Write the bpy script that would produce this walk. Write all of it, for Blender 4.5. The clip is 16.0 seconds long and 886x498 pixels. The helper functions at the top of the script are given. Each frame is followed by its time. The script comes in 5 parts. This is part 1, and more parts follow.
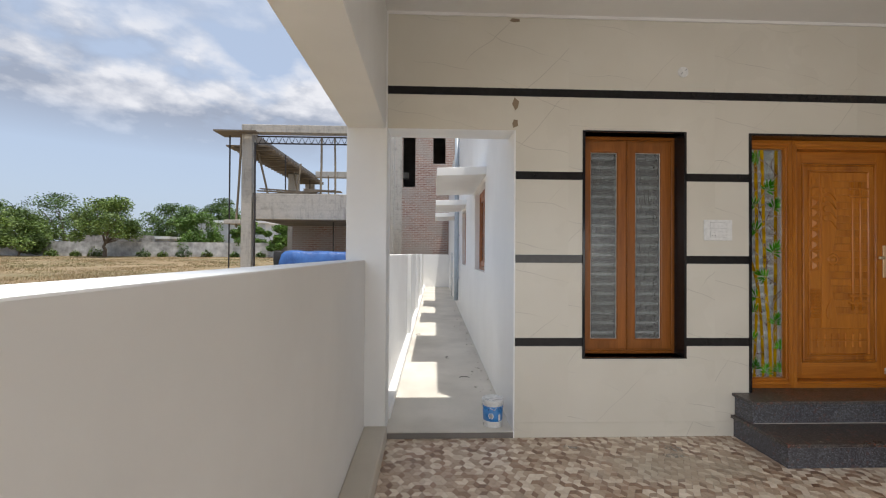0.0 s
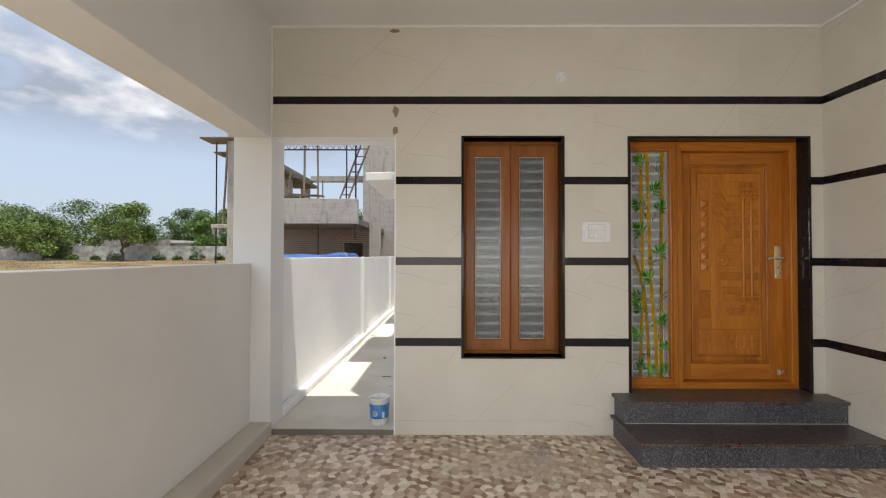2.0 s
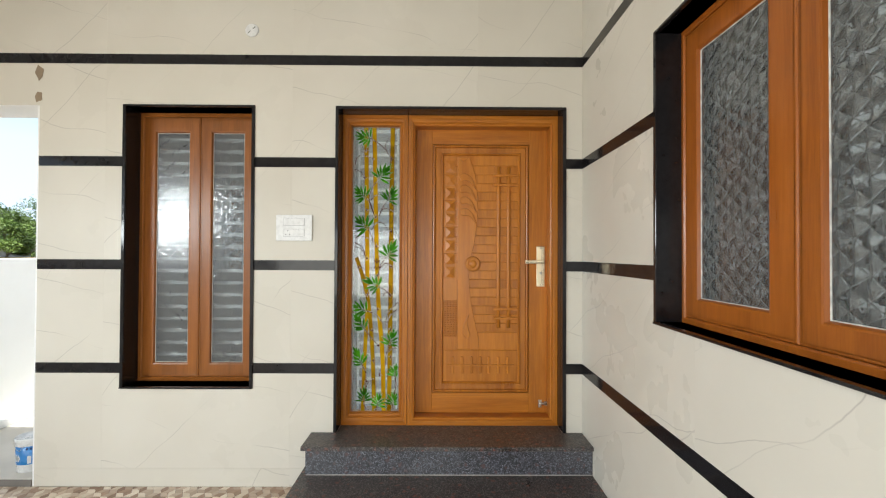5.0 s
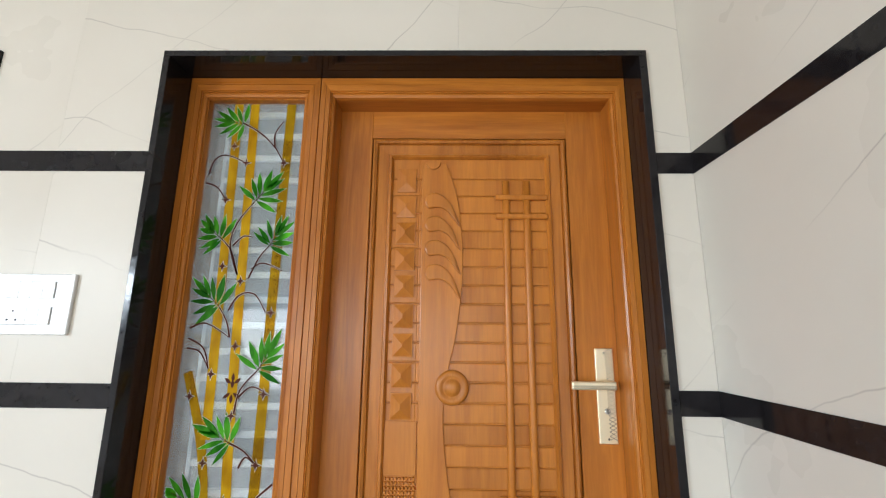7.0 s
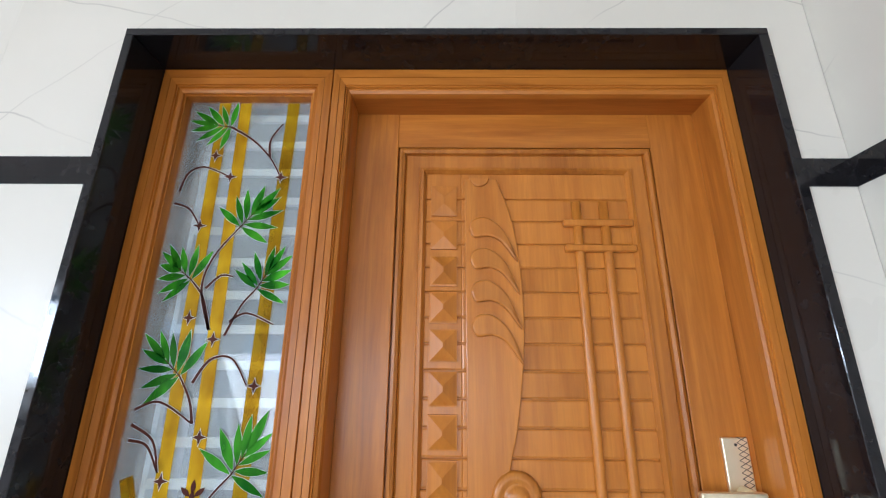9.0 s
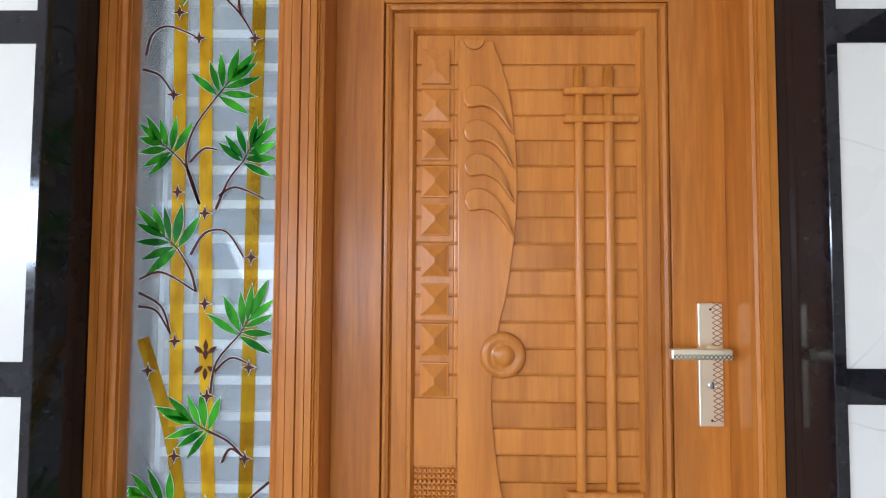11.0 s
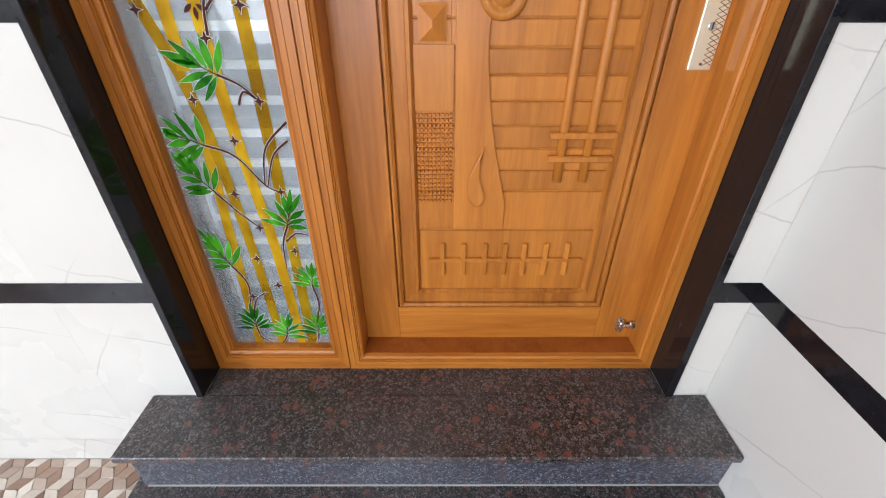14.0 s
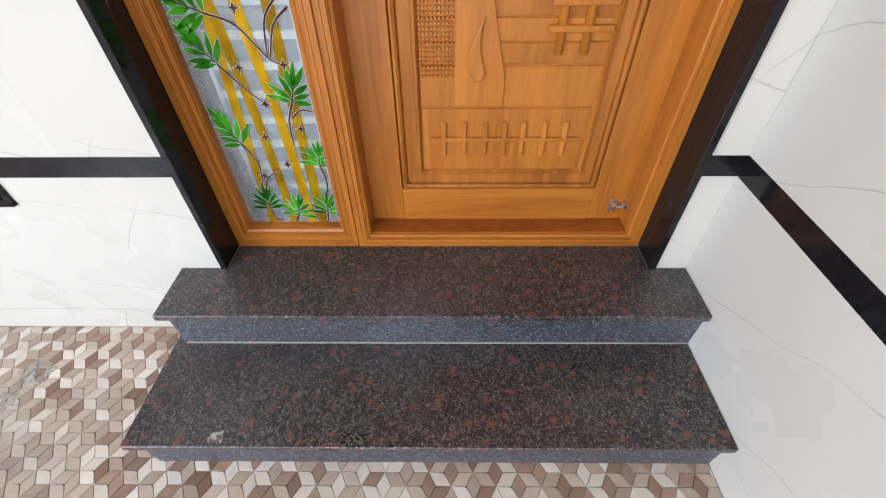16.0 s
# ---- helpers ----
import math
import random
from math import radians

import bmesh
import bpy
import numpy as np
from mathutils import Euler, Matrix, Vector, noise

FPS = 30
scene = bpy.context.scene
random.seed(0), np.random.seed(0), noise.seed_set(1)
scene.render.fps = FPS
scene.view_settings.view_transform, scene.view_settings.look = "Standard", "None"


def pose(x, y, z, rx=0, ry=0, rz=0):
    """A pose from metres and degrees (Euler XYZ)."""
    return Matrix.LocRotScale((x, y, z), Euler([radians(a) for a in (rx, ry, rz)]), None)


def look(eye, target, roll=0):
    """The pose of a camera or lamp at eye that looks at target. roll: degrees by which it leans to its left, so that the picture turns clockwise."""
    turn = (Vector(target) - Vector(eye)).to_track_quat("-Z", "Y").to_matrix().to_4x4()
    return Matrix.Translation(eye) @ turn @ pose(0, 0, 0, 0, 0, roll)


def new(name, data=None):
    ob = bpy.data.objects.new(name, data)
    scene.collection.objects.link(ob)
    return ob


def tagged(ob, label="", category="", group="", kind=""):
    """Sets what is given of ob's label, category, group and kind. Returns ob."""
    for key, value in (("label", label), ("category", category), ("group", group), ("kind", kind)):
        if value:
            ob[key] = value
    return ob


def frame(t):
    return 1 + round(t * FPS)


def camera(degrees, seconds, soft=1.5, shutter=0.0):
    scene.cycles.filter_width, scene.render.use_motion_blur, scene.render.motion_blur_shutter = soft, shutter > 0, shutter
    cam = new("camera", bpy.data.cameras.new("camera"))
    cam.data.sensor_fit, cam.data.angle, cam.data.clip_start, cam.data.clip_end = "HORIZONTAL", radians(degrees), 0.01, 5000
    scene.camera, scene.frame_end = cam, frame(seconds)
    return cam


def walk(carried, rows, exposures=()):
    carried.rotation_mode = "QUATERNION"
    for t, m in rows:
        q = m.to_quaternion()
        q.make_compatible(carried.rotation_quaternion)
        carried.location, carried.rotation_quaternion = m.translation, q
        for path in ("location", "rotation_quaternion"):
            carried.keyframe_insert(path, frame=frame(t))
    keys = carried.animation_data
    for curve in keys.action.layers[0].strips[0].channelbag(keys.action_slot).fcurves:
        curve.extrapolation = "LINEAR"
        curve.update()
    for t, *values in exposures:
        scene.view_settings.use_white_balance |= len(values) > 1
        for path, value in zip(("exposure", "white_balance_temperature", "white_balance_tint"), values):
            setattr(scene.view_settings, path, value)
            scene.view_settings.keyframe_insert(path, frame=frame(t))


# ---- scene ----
cam = camera(93.0, 16.0, 1.15)
PATH = [
    (0, (-0.069, -0.108, 1.453), (0.001, 1.891, 1.476), 0.4),
    (0.5, (-0.025, -0.129, 1.486), (0.018, 1.871, 1.504), 0.2),
    (1, (0.276, -0.197, 1.473), (0.281, 1.803, 1.495), 0.2),
    (1.5, (0.606, -0.214, 1.449), (0.594, 1.786, 1.476), 0.2),
    (2, (1.03, -0.24, 1.462), (1.02, 1.76, 1.495), 0.1),
    (2.5, (1.537, -0.337, 1.512), (1.56, 1.663, 1.521), 0.0),
    (3, (2.036, -0.279, 1.486), (2.085, 1.72, 1.497), 0.1),
    (3.5, (2.547, -0.253, 1.488), (2.601, 1.747, 1.493), 0.1),
    (4, (2.878, -0.136, 1.489), (2.917, 1.863, 1.488), 0.1),
    (4.2, (2.946, -0.063, 1.496), (2.984, 1.936, 1.488), 0.2),
    (6.3, (3.471, 1.632, 1.496), (3.44, 3.619, 1.719), 0.2),
    (6.5, (3.463, 1.753, 1.534), (3.441, 3.734, 1.805), 0.3),
    (7, (3.428, 2.056, 1.587), (3.395, 4.015, 1.988), 0.6),
    (7.5, (3.376, 2.291, 1.647), (3.353, 4.22, 2.173), 0.8),
    (8, (3.313, 2.401, 1.664), (3.31, 4.304, 2.281), 0.6),
    (8.2, (3.297, 2.403, 1.674), (3.29, 4.304, 2.294), 0.6),
    (10.3, (3.287, 2.467, 1.651), (3.256, 4.44, 1.974), 0.3),
    (10.5, (3.289, 2.472, 1.646), (3.264, 4.455, 1.904), 0.3),
    (11, (3.31, 2.438, 1.635), (3.286, 4.436, 1.71), 0.3),
    (11.5, (3.292, 2.375, 1.613), (3.284, 4.372, 1.506), 0.2),
    (12, (3.285, 2.354, 1.588), (3.29, 4.331, 1.288), 0.2),
    (12.5, (3.274, 2.363, 1.551), (3.291, 4.3, 1.053), 0.2),
    (13, (3.273, 2.36, 1.518), (3.291, 4.233, 0.817), 0.1),
    (13.5, (3.283, 2.359, 1.476), (3.295, 4.144, 0.574), 0.0),
    (14, (3.302, 2.341, 1.451), (3.304, 4.028, 0.377), 0.0),
    (14.5, (3.305, 2.309, 1.429), (3.296, 3.903, 0.22), -0.0),
    (15, (3.314, 2.278, 1.409), (3.299, 3.801, 0.113), -0.2),
    (15.5, (3.318, 2.244, 1.406), (3.295, 3.712, 0.048), -0.4),
    (16, (3.313, 2.212, 1.404), (3.292, 3.652, 0.017), -0.6),
]
EXPOSURES = [(0, 0.20, 6450, 11), (2.0, 0.36, 6650, 10), (3.0, 0.66, 6550, 5), (4.2, 0.97, 6480, 5), (6.3, 1.38, 5980, 6), (8.2, 1.46, 5550, 8), (10.3, 1.66, 5100, 9), (13.0, 1.60, 5550, 12), (14.5, 1.71, 5600, 12), (16.0, 1.65, 5600, 11)]
walk(cam, [(t, look(eye, target, roll)) for t, eye, target, roll in PATH], EXPOSURES)

# ---- world, sun and light ----
SUN_FROM = Vector((0.128, -0.16, 1.0)).normalized()
world = bpy.data.worlds.new("sky")
scene.world = world
world.use_nodes = True
wn, wl = world.node_tree.nodes, world.node_tree.links
wn.clear()
w_out, w_bg, w_sky = wn.new("ShaderNodeOutputWorld"), wn.new("ShaderNodeBackground"), wn.new("ShaderNodeTexSky")
w_sky.sky_type, w_sky.sun_disc = "NISHITA", False
w_sky.sun_elevation, w_sky.sun_rotation = math.asin(SUN_FROM.z), math.atan2(SUN_FROM.x, SUN_FROM.y)
w_sky.air_density, w_sky.dust_density, w_sky.ozone_density = 1.0, 2.5, 1.0
w_bg.inputs["Strength"].default_value = 0.115
w_co, w_map, w_n1, w_n2 = wn.new("ShaderNodeTexCoord"), wn.new("ShaderNodeMapping"), wn.new("ShaderNodeTexNoise"), wn.new("ShaderNodeTexNoise")
w_map.inputs["Scale"].default_value = (1.5, 1.5, 3.0)
w_map.inputs["Location"].default_value = (0.92, 0.35, 0.12)
wl.new(w_co.outputs["Generated"], w_map.inputs["Vector"])
w_up = wn.new("ShaderNodeVectorMath")
w_up.inputs[1].default_value = (0.0, 0.0, 0.11)
wl.new(w_map.outputs["Vector"], w_up.inputs[0])
for n_, src_ in ((w_n1, w_map.outputs["Vector"]), (w_n2, w_up.outputs["Vector"])):
    n_.inputs["Scale"].default_value, n_.inputs["Detail"].default_value, n_.inputs["Roughness"].default_value = 2.1, 9.0, 0.52
    wl.new(src_, n_.inputs["Vector"])
w_ramp, w_tone, w_mix = wn.new("ShaderNodeValToRGB"), wn.new("ShaderNodeValToRGB"), wn.new("ShaderNodeMix")
w_ramp.color_ramp.elements[0].position, w_ramp.color_ramp.elements[1].position = 0.39, 0.49
w_tone.color_ramp.elements[0].position, w_tone.color_ramp.elements[0].color = 0.40, (6.3, 6.4, 6.7, 1)
w_tone.color_ramp.elements[1].position, w_tone.color_ramp.elements[1].color = 0.51, (2.8, 3.2, 4.0, 1)
w_dif, w_half = wn.new("ShaderNodeMath"), wn.new("ShaderNodeMath")
w_dif.operation, w_half.operation = "SUBTRACT", "ADD"
w_half.inputs[1].default_value = 0.5
wl.new(w_n2.outputs["Fac"], w_dif.inputs[0])
wl.new(w_n1.outputs["Fac"], w_dif.inputs[1])
wl.new(w_dif.outputs["Value"], w_half.inputs[0])
w_sep, w_band, w_mul = wn.new("ShaderNodeSeparateXYZ"), wn.new("ShaderNodeMapRange"), wn.new("ShaderNodeMath")
wl.new(w_co.outputs["Generated"], w_sep.inputs["Vector"])
wl.new(w_sep.outputs["Z"], w_band.inputs["Value"])
w_band.inputs["From Min"].default_value, w_band.inputs["From Max"].default_value = 0.19, 0.27
w_mul.operation = "MULTIPLY"
wl.new(w_n1.outputs["Fac"], w_ramp.inputs["Fac"])
w_low, w_sum = wn.new("ShaderNodeMapRange"), wn.new("ShaderNodeMath")
w_low.inputs["From Min"].default_value, w_low.inputs["From Max"].default_value = 0.20, 0.42
w_low.inputs["To Min"].default_value, w_low.inputs["To Max"].default_value = 0.085, -0.10
w_sum.operation = "ADD"
wl.new(w_sep.outputs["Z"], w_low.inputs["Value"])
wl.new(w_half.outputs["Value"], w_sum.inputs[0]), wl.new(w_low.outputs["Result"], w_sum.inputs[1])
wl.new(w_sum.outputs["Value"], w_tone.inputs["Fac"])
wl.new(w_ramp.outputs["Color"], w_mul.inputs[0])
w_top, w_both = wn.new("ShaderNodeMapRange"), wn.new("ShaderNodeMath")
w_top.inputs["From Min"].default_value, w_top.inputs["From Max"].default_value = 0.38, 0.50
w_top.inputs["To Min"].default_value, w_top.inputs["To Max"].default_value = 1.0, 0.12
w_both.operation = "MULTIPLY"
wl.new(w_sep.outputs["Z"], w_top.inputs["Value"])
wl.new(w_band.outputs["Result"], w_both.inputs[0])
wl.new(w_top.outputs["Result"], w_both.inputs[1])
wl.new(w_both.outputs["Value"], w_mul.inputs[1])
w_mix.data_type = "RGBA"
wl.new(w_mul.outputs["Value"], w_mix.inputs["Factor"])
w_haze = wn.new("ShaderNodeMix")
w_haze.data_type = "RGBA"
w_haze.inputs["Factor"].default_value = 0.62
w_haze.inputs["B"].default_value = (4.7, 5.55, 6.9, 1)
wl.new(w_sky.outputs["Color"], w_haze.inputs["A"])
wl.new(w_haze.outputs["Result"], w_mix.inputs["A"])
wl.new(w_tone.outputs["Color"], w_mix.inputs["B"])
wl.new(w_mix.outputs["Result"], w_bg.inputs["Color"])
wl.new(w_bg.outputs["Background"], w_out.inputs["Surface"])

sun = new("sun", bpy.data.lights.new("sun", "SUN"))
sun.data.energy, sun.data.angle, sun.data.color = 3.6, radians(0.6), (1.0, 0.95, 0.87)
sun.matrix_world = look(SUN_FROM * 40, (0, 0, 0))


def sky_panel(name, eye, target, w, h, watts, colour=(1.0, 0.98, 0.95)):
    """Daylight that comes in at an opening of the porch."""
    ob = new(name, bpy.data.lights.new(name, "AREA"))
    ob.data.shape, ob.data.size, ob.data.size_y, ob.data.energy, ob.data.color = "RECTANGLE", w, h, watts, colour
    ob.matrix_world = look(eye, target)
    return ob


sky_panel("front_opening_daylight", (1.75, -3.3, 1.25), (1.75, -1.3, -0.55), 4.2, 2.0, 58)
sky_panel("side_opening_daylight", (-0.97, -0.55, 1.98), (0.8, -0.7, 0.4), 1.8, 0.95, 88, (0.95, 0.98, 1.0))

# ---- materials ----


class Mat:
    """A small builder of node materials."""

    def __init__(self, name):
        self.m = bpy.data.materials.new(name)
        self.m.use_nodes = True
        self.t = self.m.node_tree
        self.b = self.t.nodes["Principled BSDF"]
        self.co = self.t.nodes.new("ShaderNodeTexCoord").outputs["Object"]

    def n(self, kind, **inputs):
        node = self.t.nodes.new("ShaderNode" + kind)
        for k, v in inputs.items():
            self.put(node.inputs[k.replace("_", " ")], v)
        return node

    def put(self, socket, v):
        if isinstance(v, bpy.types.NodeSocket):
            self.t.links.new(v, socket)
        else:
            socket.default_value = v

    def mapped(self, scale=(1, 1, 1), rot=(0, 0, 0), src=None, loc=(0, 0, 0)):
        node = self.n("Mapping", Vector=src or self.co, Scale=scale, Rotation=[radians(a) for a in rot], Location=loc)
        return node.outputs["Vector"]

    def noise(self, scale, detail=4.0, rough=0.55, vec=None, distortion=0.0):
        return self.n("TexNoise", Vector=vec or self.co, Scale=scale, Detail=detail, Roughness=rough, Distortion=distortion).outputs["Fac"]

    def ramp(self, fac, stops):
        node = self.n("ValToRGB", Fac=fac)
        els = node.color_ramp.elements
        while len(els) < len(stops):
            els.new(0.5)
        for e, (p, c) in zip(els, stops):
            e.position, e.color = p, (*c, 1) if len(c) == 3 else c
        return node.outputs["Color"]

    def grey(self, fac, a, b, lo=0.0, hi=1.0):
        return self.n("MapRange", Value=fac, From_Min=a, From_Max=b, To_Min=lo, To_Max=hi).outputs["Result"]

    def mix(self, fac, a, b, mode="MIX"):
        node = self.t.nodes.new("ShaderNodeMix")
        node.data_type, node.blend_type = "RGBA", mode
        for key, v in (("Factor", fac), ("A", a), ("B", b)):
            if not isinstance(v, (int, float, bpy.types.NodeSocket)):
                v = (*v, 1) if len(v) == 3 else v
            self.put(node.inputs[key], v)
        return node.outputs["Result"]

    def math(self, op, a, b=0.0):
        node = self.t.nodes.new("ShaderNodeMath")
        node.operation = op
        self.put(node.inputs[0], a), self.put(node.inputs[1], b)
        return node.outputs["Value"]

    def bump(self, height, strength=0.2, distance=0.01):
        self.put(self.b.inputs["Normal"], self.n("Bump", Height=height, Strength=strength, Distance=distance).outputs["Normal"])

    def done(self, colour=None, rough=0.5, metal=0.0, **more):
        if colour is not None:
            if not isinstance(colour, bpy.types.NodeSocket):
                colour = (*colour, 1)
            self.put(self.b.inputs["Base Color"], colour)
        self.put(self.b.inputs["Roughness"], rough)
        self.put(self.b.inputs["Metallic"], metal)
        for k, v in more.items():
            self.put(self.b.inputs[k.replace("_", " ")], v)
        return self.m


def plaster(name, light, dark, rough=0.75, bump=0.12):
    k = Mat(name)
    big, fine = k.noise(1.3, 5), k.noise(45, 4)
    streak = k.noise(3.0, 5, 0.6, k.mapped((1.5, 1.5, 0.25)))
    col = k.mix(k.grey(big, 0.3, 0.7), dark, light)
    col = k.mix(k.grey(streak, 0.55, 0.75, 0, 0.35), col, dark)
    k.bump(k.math("ADD", k.math("MULTIPLY", fine, 0.5), k.noise(9, 3)), bump, 0.004)
    return k.done(col, rough)


def board_concrete(name, light, dark):
    """Bare concrete with the joints of its form boards, fine grain and rain streaks."""
    k = Mat(name)
    at = k.n("SeparateXYZ", Vector=k.co).outputs["Z"]
    board = k.math("ABSOLUTE", k.math("SUBTRACT", k.math("FRACT", k.math("MULTIPLY", at, 4.6)), 0.5))
    line = k.grey(board, 0.0, 0.05, 0.22, 0.0)
    grain, patch = k.noise(24.0, 6, 0.7), k.noise(5.0, 6, 0.65)
    streak = k.noise(4.0, 6, 0.7, k.mapped((2.2, 2.2, 0.22)))
    col = k.mix(k.grey(grain, 0.25, 0.75), tuple((a + b * 2) / 3 for a, b in zip(dark, light)), light)
    col = k.mix(k.grey(patch, 0.52, 0.72, 0, 0.55), col, dark)
    col = k.mix(k.grey(streak, 0.54, 0.72, 0, 0.7), col, dark)
    col = k.mix(line, col, dark)
    k.bump(k.math("ADD", grain, k.math("MULTIPLY", board, 0.6)), 0.4, 0.01)
    return k.done(col, 0.9)


def simple(name, colour, rough=0.5, metal=0.0, vary=0.12, scale=12.0, bump=0.06, **more):
    """A painted, cast or metal surface with slight wear."""
    k = Mat(name)
    dark = tuple(c * (1 - vary) for c in colour)
    lite = tuple(min(1, c * (1 + vary)) for c in colour)
    col = k.mix(k.grey(k.noise(scale, 5), 0.3, 0.7), dark, lite)
    k.bump(k.noise(scale * 9, 3), bump, 0.002)
    return k.done(col, k.grey(k.noise(scale * 2, 4), 0.3, 0.7, max(0.02, rough - 0.08), rough + 0.08), metal, **more)


def wood(name, light, dark, axis="Z", rough=0.32):
    """Varnished teak with grain along an axis and a few flecks."""
    k = Mat(name)
    sc = {"Z": (14, 14, 0.9), "X": (0.9, 14, 14)}[axis]
    rnd = k.n("ObjectInfo").outputs["Random"]
    vec = k.n("VectorMath", ).outputs["Vector"]
    add = vec.node
    k.put(add.inputs[0], k.mapped(sc)), k.put(add.inputs[1], k.n("CombineXYZ", X=k.math("MULTIPLY", rnd, 9.0), Z=k.math("MULTIPLY", rnd, 4.0)).outputs["Vector"])
    grain = k.noise(1.6, 8, 0.62, vec, 0.9)
    fine = k.noise(9.0, 5, 0.6, vec)
    broad = k.noise(0.5, 3, 0.5, vec)
    col = k.mix(k.grey(grain, 0.34, 0.66), dark, light)
    col = k.mix(k.grey(fine, 0.42, 0.72, 0, 0.38), col, tuple(c * 0.62 for c in dark))
    col = k.mix(k.grey(broad, 0.35, 0.7, 0, 0.5), col, tuple(min(1, c * 1.25) for c in light))
    tone = k.grey(rnd, 0.0, 1.0, 0.93, 1.06)
    col = k.mix(1.0, col, k.n("CombineColor", Red=tone, Green=tone, Blue=tone).outputs["Color"], "MULTIPLY")
    k.bump(fine, 0.05, 0.002)
    return k.done(col, k.grey(grain, 0.3, 0.7, rough - 0.05, rough + 0.08), 0.0, Coat_Weight=0.22, Coat_Roughness=0.24, Specular_IOR_Level=0.25)


def veined_tile():
    """Glazed cream marble-look wall tile with thin grey veins."""
    k = Mat("veined_tile")
    rnd = k.n("ObjectInfo").outputs["Random"]
    add = k.n("VectorMath")
    k.put(add.inputs[0], k.co), k.put(add.inputs[1], k.n("CombineXYZ", X=k.math("MULTIPLY", rnd, 7.0), Y=k.math("MULTIPLY", rnd, 5.0), Z=k.math("MULTIPLY", rnd, 11.0)).outputs["Vector"])
    vec = add.outputs["Vector"]
    warp = k.math("MULTIPLY", k.math("SUBTRACT", k.noise(1.1, 2.0, 0.5, vec), 0.5), 0.42)
    jag = k.math("MULTIPLY", k.math("SUBTRACT", k.noise(7.0, 3.0, 0.5, vec), 0.5), 0.03)

    def vein(direction, period, width, src):
        dot = k.n("VectorMath")
        dot.operation = "DOT_PRODUCT"
        k.put(dot.inputs[0], src), k.put(dot.inputs[1], direction)
        u = k.math("ADD", k.math("ADD", dot.outputs["Value"], warp), jag)
        f = k.math("ABSOLUTE", k.math("SUBTRACT", k.math("FRACT", k.math("DIVIDE", u, period)), 0.5))
        return k.grey(f, 0.0, width, 1.0, 0.0)

    sparse = k.grey(k.noise(2.1, 2, 0.5, vec), 0.41, 0.56)
    sparse2 = k.grey(k.noise(1.7, 2, 0.5, k.mapped((1, 1, 1), (0, 0, 0), vec, (5, 3, 1))), 0.48, 0.62)
    veins = k.math("MAXIMUM", k.math("MULTIPLY", vein((0.22, 0.42, 1.0), 0.36, 0.0085, vec), sparse), k.math("MULTIPLY", vein((-0.9, 0.7, 0.8), 0.55, 0.0065, vec), sparse2))
    cloud = k.noise(1.4, 4, 0.5, vec)
    col = k.mix(k.grey(cloud, 0.3, 0.7), (0.602, 0.567, 0.492), (0.652, 0.620, 0.548))
    col = k.mix(k.math("MULTIPLY", veins, 0.62), col, (0.33, 0.30, 0.27))
    k.bump(k.noise(3.0, 2), 0.012, 0.01)
    return k.done(col, k.grey(k.noise(2.0, 4), 0.3, 0.7, 0.24, 0.36), 0.0, Specular_IOR_Level=0.14)


def granite(name, base, mid, red, fleck, rough):
    """Polished granite: fine dark grain, pale flecks and rust-red blotches."""
    k = Mat(name)
    cell = k.n("TexVoronoi", Vector=k.co, Scale=320.0).outputs["Color"]
    grain = k.n("SeparateColor", Color=cell).outputs["Red"]
    col = k.ramp(grain, [(0.0, base), (0.30, base), (0.70, mid), (0.90, tuple(c * 1.5 for c in mid)), (0.97, fleck)])
    coarse = k.n("SeparateColor", Color=k.n("TexVoronoi", Vector=k.co, Scale=135.0).outputs["Color"])
    col = k.mix(k.grey(coarse.outputs["Green"], 0.25, 0.75, 0.0, 0.75), col, tuple(c * 0.45 for c in base))
    col = k.mix(k.grey(coarse.outputs["Blue"], 0.82, 0.94, 0, 0.5), col, tuple(c * 2.1 for c in mid))
    brown = k.noise(9.0, 3, 0.6)
    col = k.mix(k.grey(brown, 0.45, 0.70, 0, 0.08), col, tuple(a * 0.6 + b * 0.3 for a, b in zip(red, mid)))
    blot = k.n("TexVoronoi", Vector=k.mapped((1, 1, 1), (0, 0, 20)), Scale=30.0)
    rare = k.n("SeparateColor", Color=blot.outputs["Color"]).outputs["Red"]
    size = k.math("ADD", blot.outputs["Distance"], k.math("MULTIPLY", k.math("SUBTRACT", k.noise(90, 4, 0.65), 0.5), 1.3))
    spot = k.math("MULTIPLY", k.grey(size, 0.22, 0.40, 1, 0), k.grey(rare, 0.62, 0.85, 0.1, 1.0))
    col = k.mix(k.math("MULTIPLY", spot, 0.78), col, red)
    haze = k.noise(2.2, 5)
    col = k.mix(k.grey(haze, 0.42, 0.75, 0, 0.26), col, (0.17, 0.17, 0.17))
    k.bump(k.noise(60, 3), 0.02, 0.002)
    return k.done(col, k.grey(haze, 0.3, 0.7, rough, rough + 0.2))


